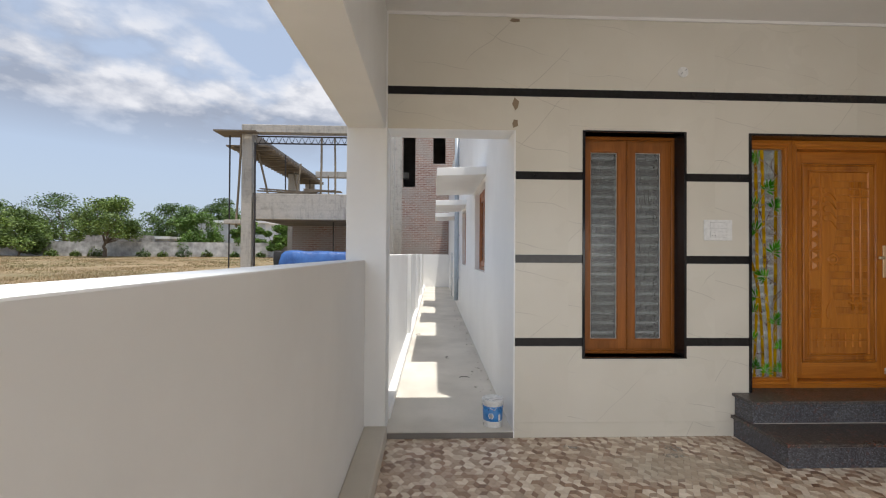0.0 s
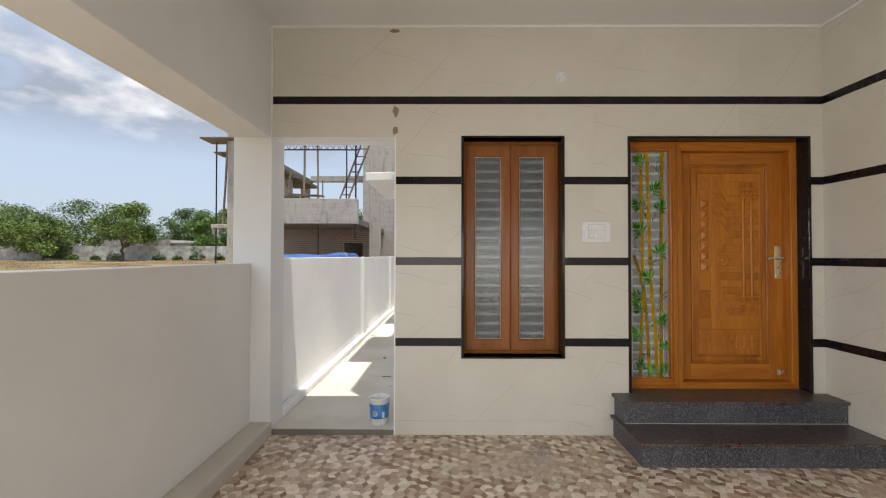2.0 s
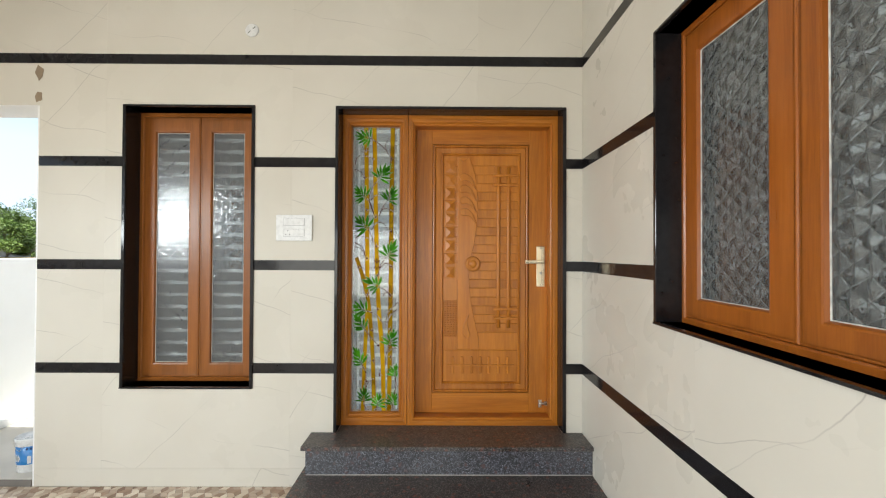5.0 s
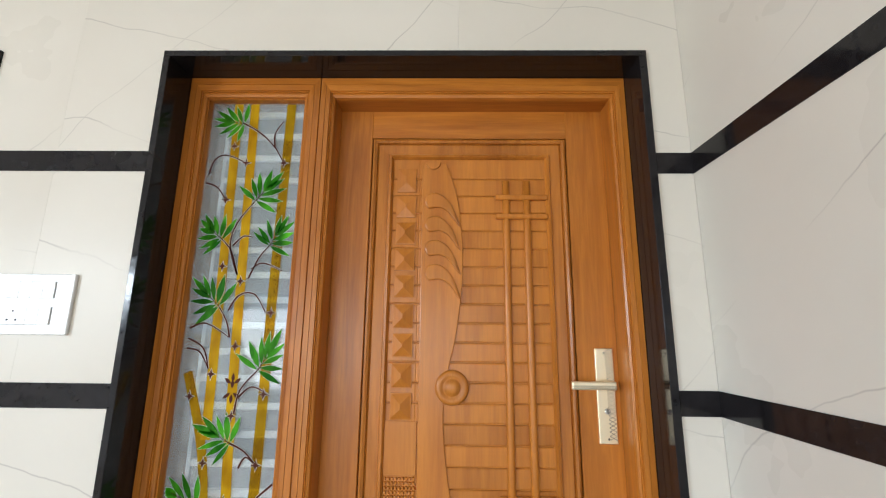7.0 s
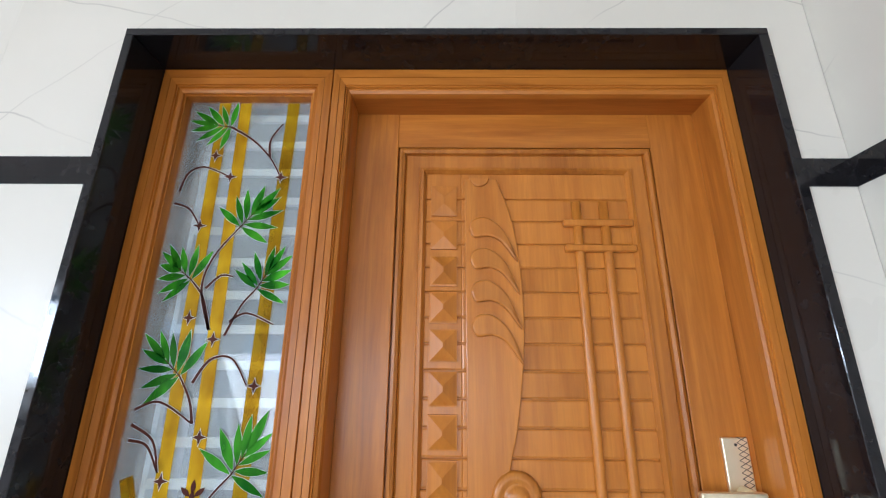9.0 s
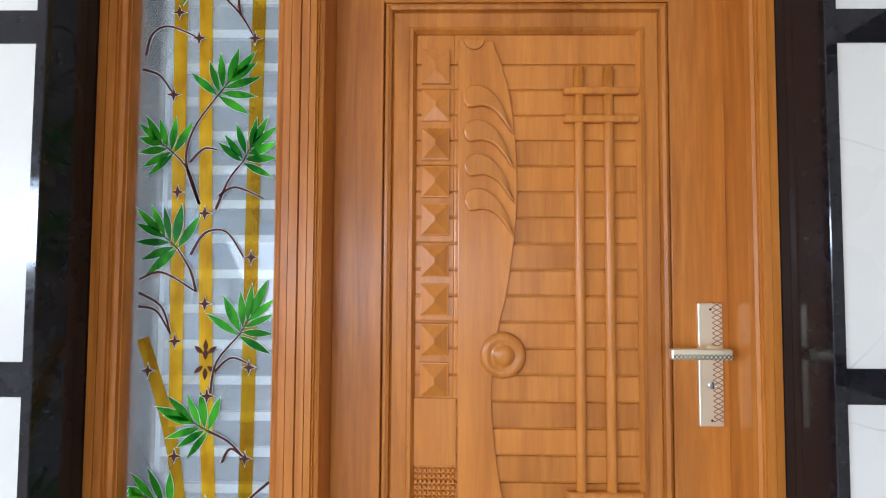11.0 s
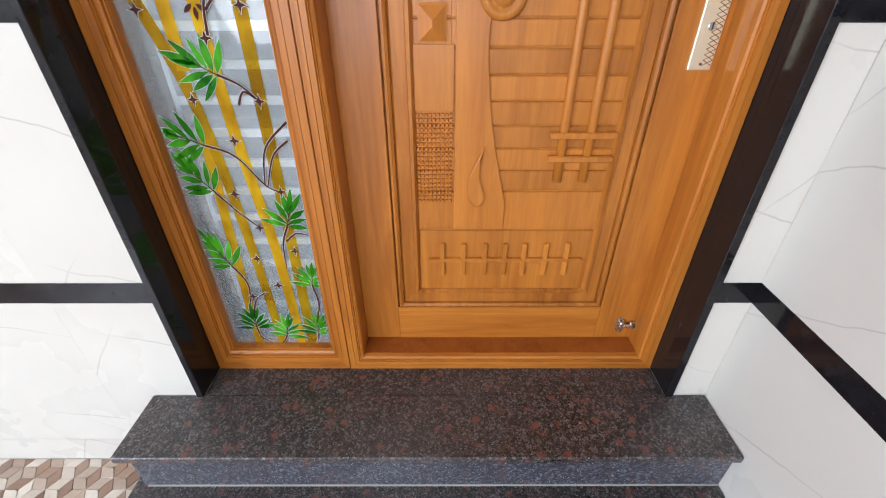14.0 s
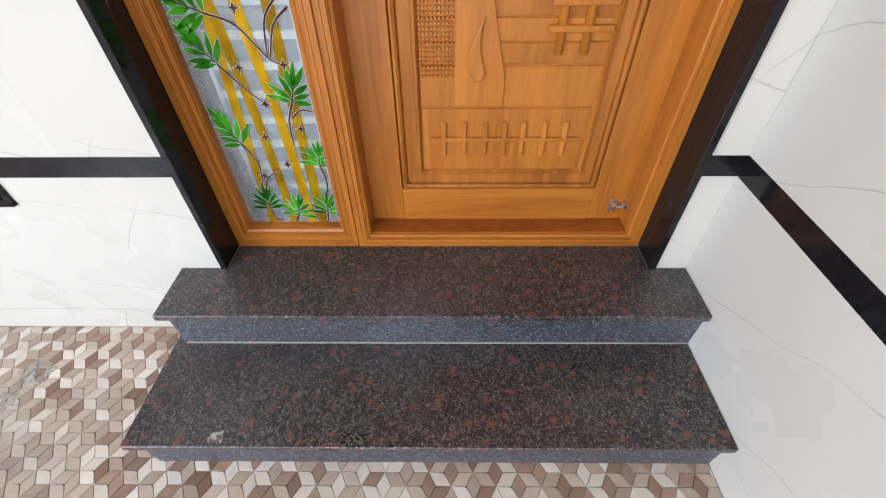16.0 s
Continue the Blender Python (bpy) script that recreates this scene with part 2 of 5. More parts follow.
def pane_glass(name, tint, clear, body, gloss_rough, bump=None, sheen=1.0):
    """Window glass: part clear, part milky, with a mirror-like face."""
    k = Mat(name)
    t = k.t
    out = t.nodes["Material Output"]
    clear_n, milk, gloss = t.nodes.new("ShaderNodeBsdfTransparent"), t.nodes.new("ShaderNodeBsdfDiffuse"), t.nodes.new("ShaderNodeBsdfGlossy")
    clear_n.inputs["Color"].default_value = (*tint, 1)
    k.put(milk.inputs["Color"], k.mix(k.grey(k.noise(6, 4), 0.3, 0.7), tuple(c * 0.85 for c in body), body))
    gloss.inputs["Roughness"].default_value = gloss_rough
    m1, m2 = t.nodes.new("ShaderNodeMixShader"), t.nodes.new("ShaderNodeMixShader")
    m1.inputs["Fac"].default_value = 1 - clear
    t.links.new(clear_n.outputs["BSDF"], m1.inputs[1]), t.links.new(milk.outputs["BSDF"], m1.inputs[2])
    fres = k.n("Fresnel", IOR=1.55).outputs["Fac"]
    k.put(m2.inputs["Fac"], k.grey(fres, 0.0, 1.0, 0.03 * sheen, sheen))
    t.links.new(m1.outputs["Shader"], m2.inputs[1]), t.links.new(gloss.outputs["BSDF"], m2.inputs[2])
    if bump:
        scale, strength, dist = bump
        at = k.n("SeparateXYZ", Vector=k.n("NewGeometry").outputs["Position"])
        wob = k.math("MULTIPLY", k.noise(7.0, 2), 0.9)
        u = k.math("ADD", k.math("MULTIPLY", k.math("ADD", at.outputs["X"], at.outputs["Y"]), scale), wob)
        v = k.math("MULTIPLY", at.outputs["Z"], scale * 1.25)
        p_ = k.math("ABSOLUTE", k.math("SUBTRACT", k.math("FRACT", k.math("ADD", u, v)), 0.5))
        q_ = k.math("ABSOLUTE", k.math("SUBTRACT", k.math("FRACT", k.math("SUBTRACT", u, v)), 0.5))
        lump = k.math("MULTIPLY", k.noise(16.0, 2), 0.8)
        cell = k.math("ADD", k.math("SUBTRACT", 0.5, k.math("MAXIMUM", p_, q_)), lump)
        nb = k.n("Bump", Height=cell, Strength=strength, Distance=dist).outputs["Normal"]
        soft_nb = k.n("Bump", Height=cell, Strength=0.05, Distance=dist).outputs["Normal"]
        bent = k.n("BsdfRefraction", Color=(*tint, 1), Roughness=0.03, IOR=1.30, Normal=nb)
        t.links.new(bent.outputs["BSDF"], m1.inputs[1])
        k.put(gloss.inputs["Normal"], soft_nb), k.put(milk.inputs["Normal"], nb)
    t.links.new(m2.outputs["Shader"], out.inputs["Surface"])
    return k.m


def paver(name, light, dark):
    """Matt printed paving with dust; a pale cement smear lies near the wall."""
    k = Mat(name)
    k.co = k.n("NewGeometry").outputs["Position"]
    info = k.n("NewGeometry").outputs["Random Per Island"]
    rnd = k.math("FRACT", k.math("ADD", info, k.n("ObjectInfo").outputs["Random"]))
    col = k.mix(rnd, dark, light)
    col = k.mix(k.grey(k.noise(38, 5), 0.4, 0.75, 0, 0.3), col, tuple(c * 0.7 for c in dark))
    place = k.n("VectorMath")
    place.operation = "DISTANCE"
    k.put(place.inputs[0], k.mapped((1.0, 2.1, 1.0))), k.put(place.inputs[1], (1.62, 2.1 * 2.72, 0.0))
    edge = k.math("ADD", place.outputs["Value"], k.math("MULTIPLY", k.math("SUBTRACT", k.noise(5, 6), 0.5), 1.3))
    col = k.mix(k.grey(edge, 0.25, 0.62, 0.6, 0.0), col, (0.46, 0.40, 0.31))
    col = k.mix(k.grey(k.noise(2.4, 6), 0.5, 0.72, 0, 0.22), col, (0.46, 0.41, 0.36))
    k.bump(k.noise(80, 3), 0.06, 0.002)
    return k.done(col, 0.33)


WHITE = plaster("white_wall_paint", (0.87, 0.87, 0.86), (0.80, 0.80, 0.79))
BEAM_WHITE = plaster("porch_white_paint", (0.80, 0.80, 0.79), (0.73, 0.73, 0.72))
CEILING_WHITE = plaster("ceiling_paint", (0.80, 0.79, 0.77), (0.76, 0.75, 0.73), 0.8, 0.04)
CEMENT = plaster("raw_cement", (0.50, 0.47, 0.42), (0.36, 0.34, 0.31), 0.85, 0.3)
CURB = plaster("curb_cement_wash", (0.62, 0.58, 0.51), (0.50, 0.46, 0.40), 0.8, 0.2)
CONCRETE = board_concrete("bare_concrete", (0.52, 0.49, 0.44), (0.19, 0.18, 0.165))
CONCRETE_DARK = plaster("dark_concrete", (0.24, 0.22, 0.20), (0.14, 0.13, 0.12), 0.9, 0.4)
TILE = veined_tile()
GROUT = simple("tile_adhesive", (0.66, 0.63, 0.58), 0.9)
BLACK = simple("black_granite_trim", (0.012, 0.011, 0.012), 0.10, 0.0, 0.3, 30, 0.01, Specular_IOR_Level=0.30)
STEP = granite("brown_granite_tread", (0.013, 0.011, 0.011), (0.105, 0.092, 0.086), (0.22, 0.075, 0.050), (0.27, 0.26, 0.26), 0.26)
RISER = granite("grey_granite_riser", (0.022, 0.023, 0.027), (0.098, 0.102, 0.126), (0.11, 0.055, 0.05), (0.40, 0.41, 0.46), 0.34)
TEAK = wood("teak_upright", (0.48, 0.172, 0.021), (0.28, 0.082, 0.008))
TEAK_X = wood("teak_crosswise", (0.48, 0.172, 0.021), (0.28, 0.082, 0.008), "X")
TEAK_CARVED = wood("teak_carving", (0.49, 0.180, 0.023), (0.34, 0.108, 0.011))
TEAK_RED = wood("reddish_window_wood", (0.335, 0.100, 0.014), (0.235, 0.063, 0.008))
TEAK_BROWN = wood("brown_window_wood", (0.28, 0.096, 0.018), (0.185, 0.058, 0.009))
PUTTY = simple("old_glazing_putty", (0.52, 0.50, 0.46), 0.8, 0.0, 0.35, 40, 0.2)
ROOM = simple("dim_room_paint", (0.34, 0.34, 0.33), 0.85, 0.0, 0.04, 3, 0.0)
GRILLE = simple("white_grille_paint", (0.84, 0.85, 0.86), 0.4)
PAVER_LIGHT = paver("paver_cream", (0.84, 0.75, 0.64), (0.64, 0.54, 0.43))
PAVER_TAN = paver("paver_tan", (0.60, 0.47, 0.36), (0.41, 0.30, 0.215))
PAVER_BROWN = paver("paver_brown", (0.41, 0.27, 0.185), (0.22, 0.127, 0.078))
PAVER_BED = simple("paver_joint", (0.20, 0.16, 0.13), 0.8)
SIDE_GLASS = pane_glass("sidelight_glass", (0.90, 0.94, 0.95), 0.78, (0.64, 0.71, 0.74), 0.03, None, 0.7)
FIGURED_GLASS = pane_glass("figured_glass", (0.84, 0.87, 0.87), 0.64, (0.23, 0.235, 0.235), 0.12, (13.0, 1.0, 0.030), 0.6)

# ---- building helpers ----


def box(bm, x0, x1, y0, y1, z0, z1):
    vs = [bm.verts.new(p) for p in ((x0, y0, z0), (x1, y0, z0), (x1, y1, z0), (x0, y1, z0), (x0, y0, z1), (x1, y0, z1), (x1, y1, z1), (x0, y1, z1))]
    for f in ((3, 2, 1, 0), (4, 5, 6, 7), (0, 1, 5, 4), (1, 2, 6, 5), (2, 3, 7, 6), (3, 0, 4, 7)):
        bm.faces.new([vs[i] for i in f])
    return vs


def boxes(*dims, bevel=0.0, segments=1):
    bm = bmesh.new()
    for d in dims:
        box(bm, *d)
    if bevel:
        bmesh.ops.bevel(bm, geom=bm.edges[:], offset=bevel, segments=segments, profile=0.5, affect="EDGES")
    return bm


def prism(outline, y0, y1, bevel=0.0):
    """An outline in x and z, pushed out from y1 to the front y0."""
    bm = bmesh.new()
    front = [bm.verts.new((x, y0, z)) for x, z in outline]
    back = [bm.verts.new((x, y1, z)) for x, z in outline]
    n = len(outline)
    f0 = bm.faces.new(front)
    bm.faces.new(back[::-1])
    for i in range(n):
        bm.faces.new((front[i], back[i], back[(i + 1) % n], front[(i + 1) % n]))
    bmesh.ops.recalc_face_normals(bm, faces=bm.faces[:])
    if bevel:
        bmesh.ops.bevel(bm, geom=list(f0.edges), offset=bevel, segments=2, profile=0.5, affect="EDGES")
    return bm


def tube(points, radius, sides=6, flat=1.0, ends=None):
    """A round rod along points; flat squeezes it along y."""
    bm = bmesh.new()
    pts = [Vector(p) for p in points]
    rings = []
    for i, p in enumerate(pts):
        d = (pts[min(i + 1, len(pts) - 1)] - pts[max(i - 1, 0)]).normalized()
        side = d.cross(Vector((0, 1, 0)))
        side = side.normalized() if side.length > 1e-4 else Vector((1, 0, 0))
        up = side.cross(d).normalized()
        r = radius if ends is None else radius * (1 - (1 - ends) * i / (len(pts) - 1))
        ring = []
        for k in range(sides):
            a = 2 * math.pi * k / sides
            off = side * math.cos(a) * r + up * math.sin(a) * r * flat
            ring.append(bm.verts.new(p + off))
        rings.append(ring)
    for a, b in zip(rings, rings[1:]):
        for k in range(sides):
            bm.faces.new((a[k], a[(k + 1) % sides], b[(k + 1) % sides], b[k]))
    bm.faces.new(rings[0][::-1]), bm.faces.new(rings[-1])
    bmesh.ops.recalc_face_normals(bm, faces=bm.faces[:])
    return bm


def lathe(profile, segs=28, centre=(0, 0, 0), axis="Z"):
    """A turned shape from (radius, height) pairs."""
    bm = bmesh.new()
    rings = []
    for r, h in profile:
        ring = []
        for k in range(segs):
            a = 2 * math.pi * k / segs
            p = (r * math.cos(a), r * math.sin(a), h) if axis == "Z" else (r * math.cos(a), -h, r * math.sin(a))
            ring.append(bm.verts.new(Vector(centre) + Vector(p)))
        rings.append(ring)
    for a, b in zip(rings, rings[1:]):
        for k in range(segs):
            bm.faces.new((a[k], a[(k + 1) % segs], b[(k + 1) % segs], b[k]))
    bm.faces.new(rings[0][::-1]), bm.faces.new(rings[-1])
    bmesh.ops.recalc_face_normals(bm, faces=bm.faces[:])
    return bm


def thing(name, at, label, category, group=""):
    ob = new(name)
    ob.matrix_basis = Matrix.Translation(at)
    ob.empty_display_size = 0.1
    return tagged(ob, label, category, group)


def part(name, bm, material, parent=None, label="", smooth=False, m=None):
    """One mesh object, in world metres, under a thing or a part."""
    if m is not None:
        bmesh.ops.transform(bm, matrix=m, verts=bm.verts[:])
    me = bpy.data.meshes.new(name)
    bm.to_mesh(me)
    bm.free()
    for mat in material if isinstance(material, (list, tuple)) else [material]:
        me.materials.append(mat)
    if smooth:
        me.polygons.foreach_set("use_smooth", [True] * len(me.polygons))
    ob = new(name, me)
    if parent is not None:
        ob.parent = parent
        if parent.type == "EMPTY":
            ob.matrix_parent_inverse = parent.matrix_basis.inverted()
    if label:
        ob["label"] = label
    return ob


def structure(name, bm, material, label, m=None, parent=None, category=""):
    ob = part(name, bm, material, parent, "", False, m)
    return tagged(ob, label, category or name.split("_")[0], "", "structure")


def holed(u0, u1, z0, z1, holes):
    """Rectangles that fill u0..u1 by z0..z1 but for the holes (u0, u1, z0, z1)."""
    us = sorted({u0, u1, *[min(max(u, u0), u1) for h in holes for u in h[:2]]})
    out = []
    for a, b in zip(us, us[1:]):
        mid = (a + b) / 2
        cuts = sorted((max(h[2], z0), min(h[3], z1)) for h in holes if h[0] < mid < h[1] and h[3] > z0 and h[2] < z1)
        z = z0
        for c, d in cuts:
            if c > z + 1e-6:
                out.append((a, b, z, c))
            z = max(z, d)
        if z < z1 - 1e-6:
            out.append((a, b, z, z1))
    return out


# ---- the plan ----
WALL_Y, SIDE_X, CEIL = 3.215, 4.132, 3.372
OPEN_L, OPEN_R, OPEN_T = -0.397, 0.624, 2.446
DOOR = (2.524, 4.034, 0.345, 2.458)
WIN = (1.175, 1.999, 0.636, 2.440)
SIDE_WIN = (1.114, 2.278, 1.213, 2.440)
STRIPES = ((0.724, 0.790), (1.387, 1.451), (2.052, 2.116), (2.716, 2.780))
FRONT = -3.2

# front wall of the house, behind the tiles
core = bmesh.new()
for a, b, c, d in holed(OPEN_L, SIDE_X + 0.25, 0.0, CEIL, [(OPEN_L, OPEN_R, 0, OPEN_T), DOOR, WIN]):
    box(core, a, b, WALL_Y + 0.008, WALL_Y + 0.25, c, d)
bmesh.ops.remove_doubles(core, verts=core.verts[:], dist=1e-5)
wall_front = structure("wall_front", core, GROUT, "front house wall clad in cream veined tiles")
core = bmesh.new()
for a, b, c, d in holed(FRONT, WALL_Y + 0.008, 0.0, CEIL, [SIDE_WIN]):
    box(core, SIDE_X + 0.008, SIDE_X + 0.25, a, b, c, d)
bmesh.ops.remove_doubles(core, verts=core.verts[:], dist=1e-5)
wall_side = structure("wall_side", core, GROUT, "porch side wall clad in cream veined tiles")
structure("ceiling_porch", boxes((-0.69, SIDE_X + 0.25, FRONT, WALL_Y + 0.26, CEIL, CEIL + 0.15)), CEILING_WHITE, "plain white painted porch ceiling")
structure("trim_ceiling", boxes((OPEN_L, SIDE_X - 0.012, WALL_Y - 0.012, WALL_Y, CEIL - 0.022, CEIL), (SIDE_X - 0.012, SIDE_X, FRONT, WALL_Y, CEIL - 0.022, CEIL)), CEILING_WHITE, "thin white plaster bead under the ceiling")
structure("floor_base", boxes((-0.6, SIDE_X + 0.01, FRONT, WALL_Y + 0.01, -0.2, -0.012)), PAVER_BED, "cement bed under the porch paving")
# open left side of the porch: parapet, kerb, beam and pillar
structure("wall_parapet", boxes((-0.736, -0.561, FRONT, 3.201, -0.3, 1.400), bevel=0.006, segments=2), BEAM_WHITE, "smooth white painted porch parapet wall")
structure("trim_kerb", boxes((-0.561, -0.382, FRONT, 3.214, -0.2, 0.104), bevel=0.012, segments=2), CURB, "cream cement kerb along the parapet")
structure("beam_side", boxes((-0.708, -0.408, FRONT, 3.201, 2.437, CEIL - 0.001), bevel=0.006, segments=2), BEAM_WHITE, "white painted concrete beam over the parapet")
structure("pillar_side", boxes((-0.714, OPEN_L, 3.203, 3.475, -0.3, CEIL - 0.001), bevel=0.006, segments=2), BEAM_WHITE, "white painted square pillar beside the passage")
structure("lintel_passage", boxes((OPEN_L, OPEN_R, WALL_Y + 0.012, 3.475, OPEN_T - 0.004, OPEN_T)), WHITE, "white painted soffit over the passage opening")
structure("beam_front", boxes((-0.69, SIDE_X + 0.25, FRONT - 0.25, FRONT - 0.002, 2.35, CEIL + 0.15)), BEAM_WHITE, "white painted beam across the porch front")
structure("pillar_front", boxes((-0.72, -0.40, FRONT - 0.25, FRONT - 0.002, -0.3, 2.349)), BEAM_WHITE, "white painted pillar at the porch front")


def ring(x0, x1, z0, z1, steps, fill=False):
    """A mitred rectangle in the x-z plane; steps are (inset, y) from the outside in."""
    bm = bmesh.new()
    loops = []
    for inset, y in steps:
        loops.append([bm.verts.new(p) for p in ((x0 + inset, y, z0 + inset), (x1 - inset, y, z0 + inset), (x1 - inset, y, z1 - inset), (x0 + inset, y, z1 - inset))])
    for a, b in zip(loops, loops[1:]):
        for k in range(4):
            bm.faces.new((a[k], a[(k + 1) % 4], b[(k + 1) % 4], b[k]))
    if fill:
        bm.faces.new(loops[-1])
    return bm


def turned(bm, side):
    """For side openings: turns an x-z plane thing so that its x runs along y and its front faces -x."""
    if side:
        bmesh.ops.transform(bm, matrix=Matrix(((0, 1, 0, 0), (1, 0, 0, 0), (0, 0, 1, 0), (0, 0, 0, 1))), verts=bm.verts[:])
        bmesh.ops.reverse_faces(bm, faces=bm.faces[:])
    return bm


# ---- windows of the porch ----
def porch_window(name, rect, face, side, shutters, bars, timber, label, deep=0.125):
    """A black stone lining, a wooden frame with two glazed shutters, and a white grille behind them."""
    u0, u1, z0, z1 = rect
    base = new(name)
    base.matrix_basis = Matrix.Translation((face, u0, z0) if side else (u0, face, z0))
    tagged(base, label, "window", "", "structure")
    t = 0.020

    def put(pname, bm, mat, parent=base, lab="", smooth=False):
        return part(pname, turned(bm, side), mat, parent, lab, smooth)

    f, w = face - 0.010, face + deep
    put("lining", boxes((u0 - 0.012, u0 + t - 0.012, f, w + 0.02, z0, z1), bevel=0.0015), BLACK, lab="polished black granite lining")
    put("lining", boxes((u1 - t + 0.012, u1 + 0.012, f, w + 0.02, z0, z1), bevel=0.0015), BLACK)
    put("lining", boxes((u0 - 0.012, u1 + 0.012, f, w + 0.02, z1, z1 + t - 0.008), bevel=0.0015), BLACK)
    put("window_sill", boxes((u0 - 0.012, u1 + 0.012, f - 0.004, w + 0.02, z0 - 0.010, z0), bevel=0.0015), BLACK, lab="polished black granite sill")
    a, b = u0 + t - 0.012, u1 - t + 0.012
    put("window_frame", ring(a, b, z0, z1, [(0, w + 0.06), (0, w + 0.004), (0.020, w), (0.026, w + 0.006), (0.026, w + 0.06)]), timber, lab="varnished teak window frame")
    for s0, s1, g0, g1, gz0, gz1 in shutters:
        sh = put("shutter", ring(s0, s1, z0 + 0.027, z1 - 0.027, [(0, w + 0.045), (0, w + 0.012), (0.004, w + 0.008), (0.012, w + 0.008)]), timber)
        y = w + 0.008
        put("stile", boxes((s0 + 0.010, g0 - 0.012, y, y + 0.036, z0 + 0.037, z1 - 0.037)), timber, sh)
        put("stile", boxes((g1 + 0.012, s1 - 0.010, y, y + 0.036, z0 + 0.037, z1 - 0.037)), timber, sh)
        put("rail", boxes((g0 - 0.012, g1 + 0.012, y, y + 0.036, z0 + 0.037, gz0 - 0.012)), timber, sh)
        put("rail", boxes((g0 - 0.012, g1 + 0.012, y, y + 0.036, gz1 + 0.012, z1 - 0.037)), timber, sh)
        put("bead", ring(g0 - 0.012, g1 + 0.012, gz0 - 0.012, gz1 + 0.012, [(0, y), (0.006, y + 0.002), (0.012, y + 0.014)]), timber, sh)
        put("putty", ring(g0, g1, gz0, gz1, [(0, y + 0.0125), (0.0024, y + 0.0135), (0.003, y + 0.016)]), PUTTY, sh, "pale line of glazing putty")
        pane = put("pane", boxes((g0, g1, y + 0.016, y + 0.020, gz0, gz1)), FIGURED_GLASS, sh, "figured dark glass pane")
        pane.visible_shadow = False
    n = round((z1 - z0 - 0.14) / bars) + 1
    for k in range(n):
        z = z0 + 0.07 + (z1 - z0 - 0.14) * k / (n - 1)
        put("grille_bar", boxes((a, b, w + 0.105, w + 0.117, z - 0.011, z + 0.011)), GRILLE)
    return base


porch_window("window_1", WIN, WALL_Y, False, [(1.203, 1.586, 1.287, 1.505, 0.757, 2.309), (1.588, 1.971, 1.666, 1.876, 0.757, 2.309)], 0.0815, TEAK_BROWN, "tall two-leaf wooden window with figured glass and black stone lining")
porch_window("window_2", SIDE_WIN, SIDE_X, True, [(1.141, 1.695, 1.264, 1.612, 1.323, 2.318), (1.697, 2.251, 1.811, 2.166, 1.323, 2.318)], 0.0815, TEAK_RED, "wide two-leaf wooden window with figured glass and black stone lining", 0.097)

part("edge_filler", boxes((SIDE_X - 0.0030, SIDE_X - 0.0003, SIDE_WIN[0] - 0.021, SIDE_WIN[0] - 0.0128, SIDE_WIN[2] - 0.018, SIDE_WIN[3] + 0.012), bevel=0.0008), GRILLE, bpy.data.objects["window_2"], "rough white filler along the stone lining")

# plain closed rooms behind the door and windows
rooms = bmesh.new()
for d in ((0.88, 4.60, 6.6, 6.7, 0, 3.37), (4.50, 4.60, 3.47, 6.6, 0, 3.37), (0.88, 4.6, 3.47, 6.6, 0.2, 0.3), (4.39, 7.2, 3.3, 3.4, 0, 3.37), (7.2, 7.3, -3.2, 3.4, 0, 3.37), (4.39, 7.2, FRONT, FRONT + 0.1, 0, 3.37), (4.39, 7.2, FRONT, 3.4, 0.2, 0.3), (4.39, 7.3, FRONT, 3.4, 3.37, 3.5), (0.88, 4.6, 3.48, 6.7, 3.372, 3.5)):
    box(rooms, *d)
structure("wall_rooms", rooms, ROOM, "plain painted walls of the dim rooms inside")

# ---- entrance steps ----
steps = thing("entrance_steps", (3.25, 2.95, 0), "two dark brown polished granite entrance steps below the door", "steps")
part("riser", boxes((2.402, 4.130, 2.700, 2.720, 0.0, 0.149), (2.402, 2.420, 2.720, 3.214, 0.0, 0.149)), RISER, steps, "blue-grey speckled granite riser")
part("tread", boxes((2.376, 4.131, 2.676, 3.044, 0.149, 0.174), (2.376, 2.43, 3.044, 3.2145, 0.149, 0.174), bevel=0.003), STEP, steps, "polished brown-black granite with rusty blotches")
part("riser", boxes((2.412, 4.130, 3.026, 3.044, 0.1745, 0.324), (2.412, 2.430, 3.044, 3.214, 0.1745, 0.324)), RISER, steps)
part("tread", boxes((2.388, 4.131, 3.004, 3.2145, 0.324, 0.349), bevel=0.003), STEP, steps)
part("doorsill_slab", boxes((2.552, 4.001, 3.2146, 3.328, 0.300, 0.3485)), STEP, steps)
part("joint", boxes((2.42, 4.13, 3.0225, 3.026, 0.1742, 0.178), (2.42, 4.13, 3.0235, 3.026, 0.3205, 0.324)), CEMENT, steps, "thin pale grout line")

# ---- entrance door with sidelight ----

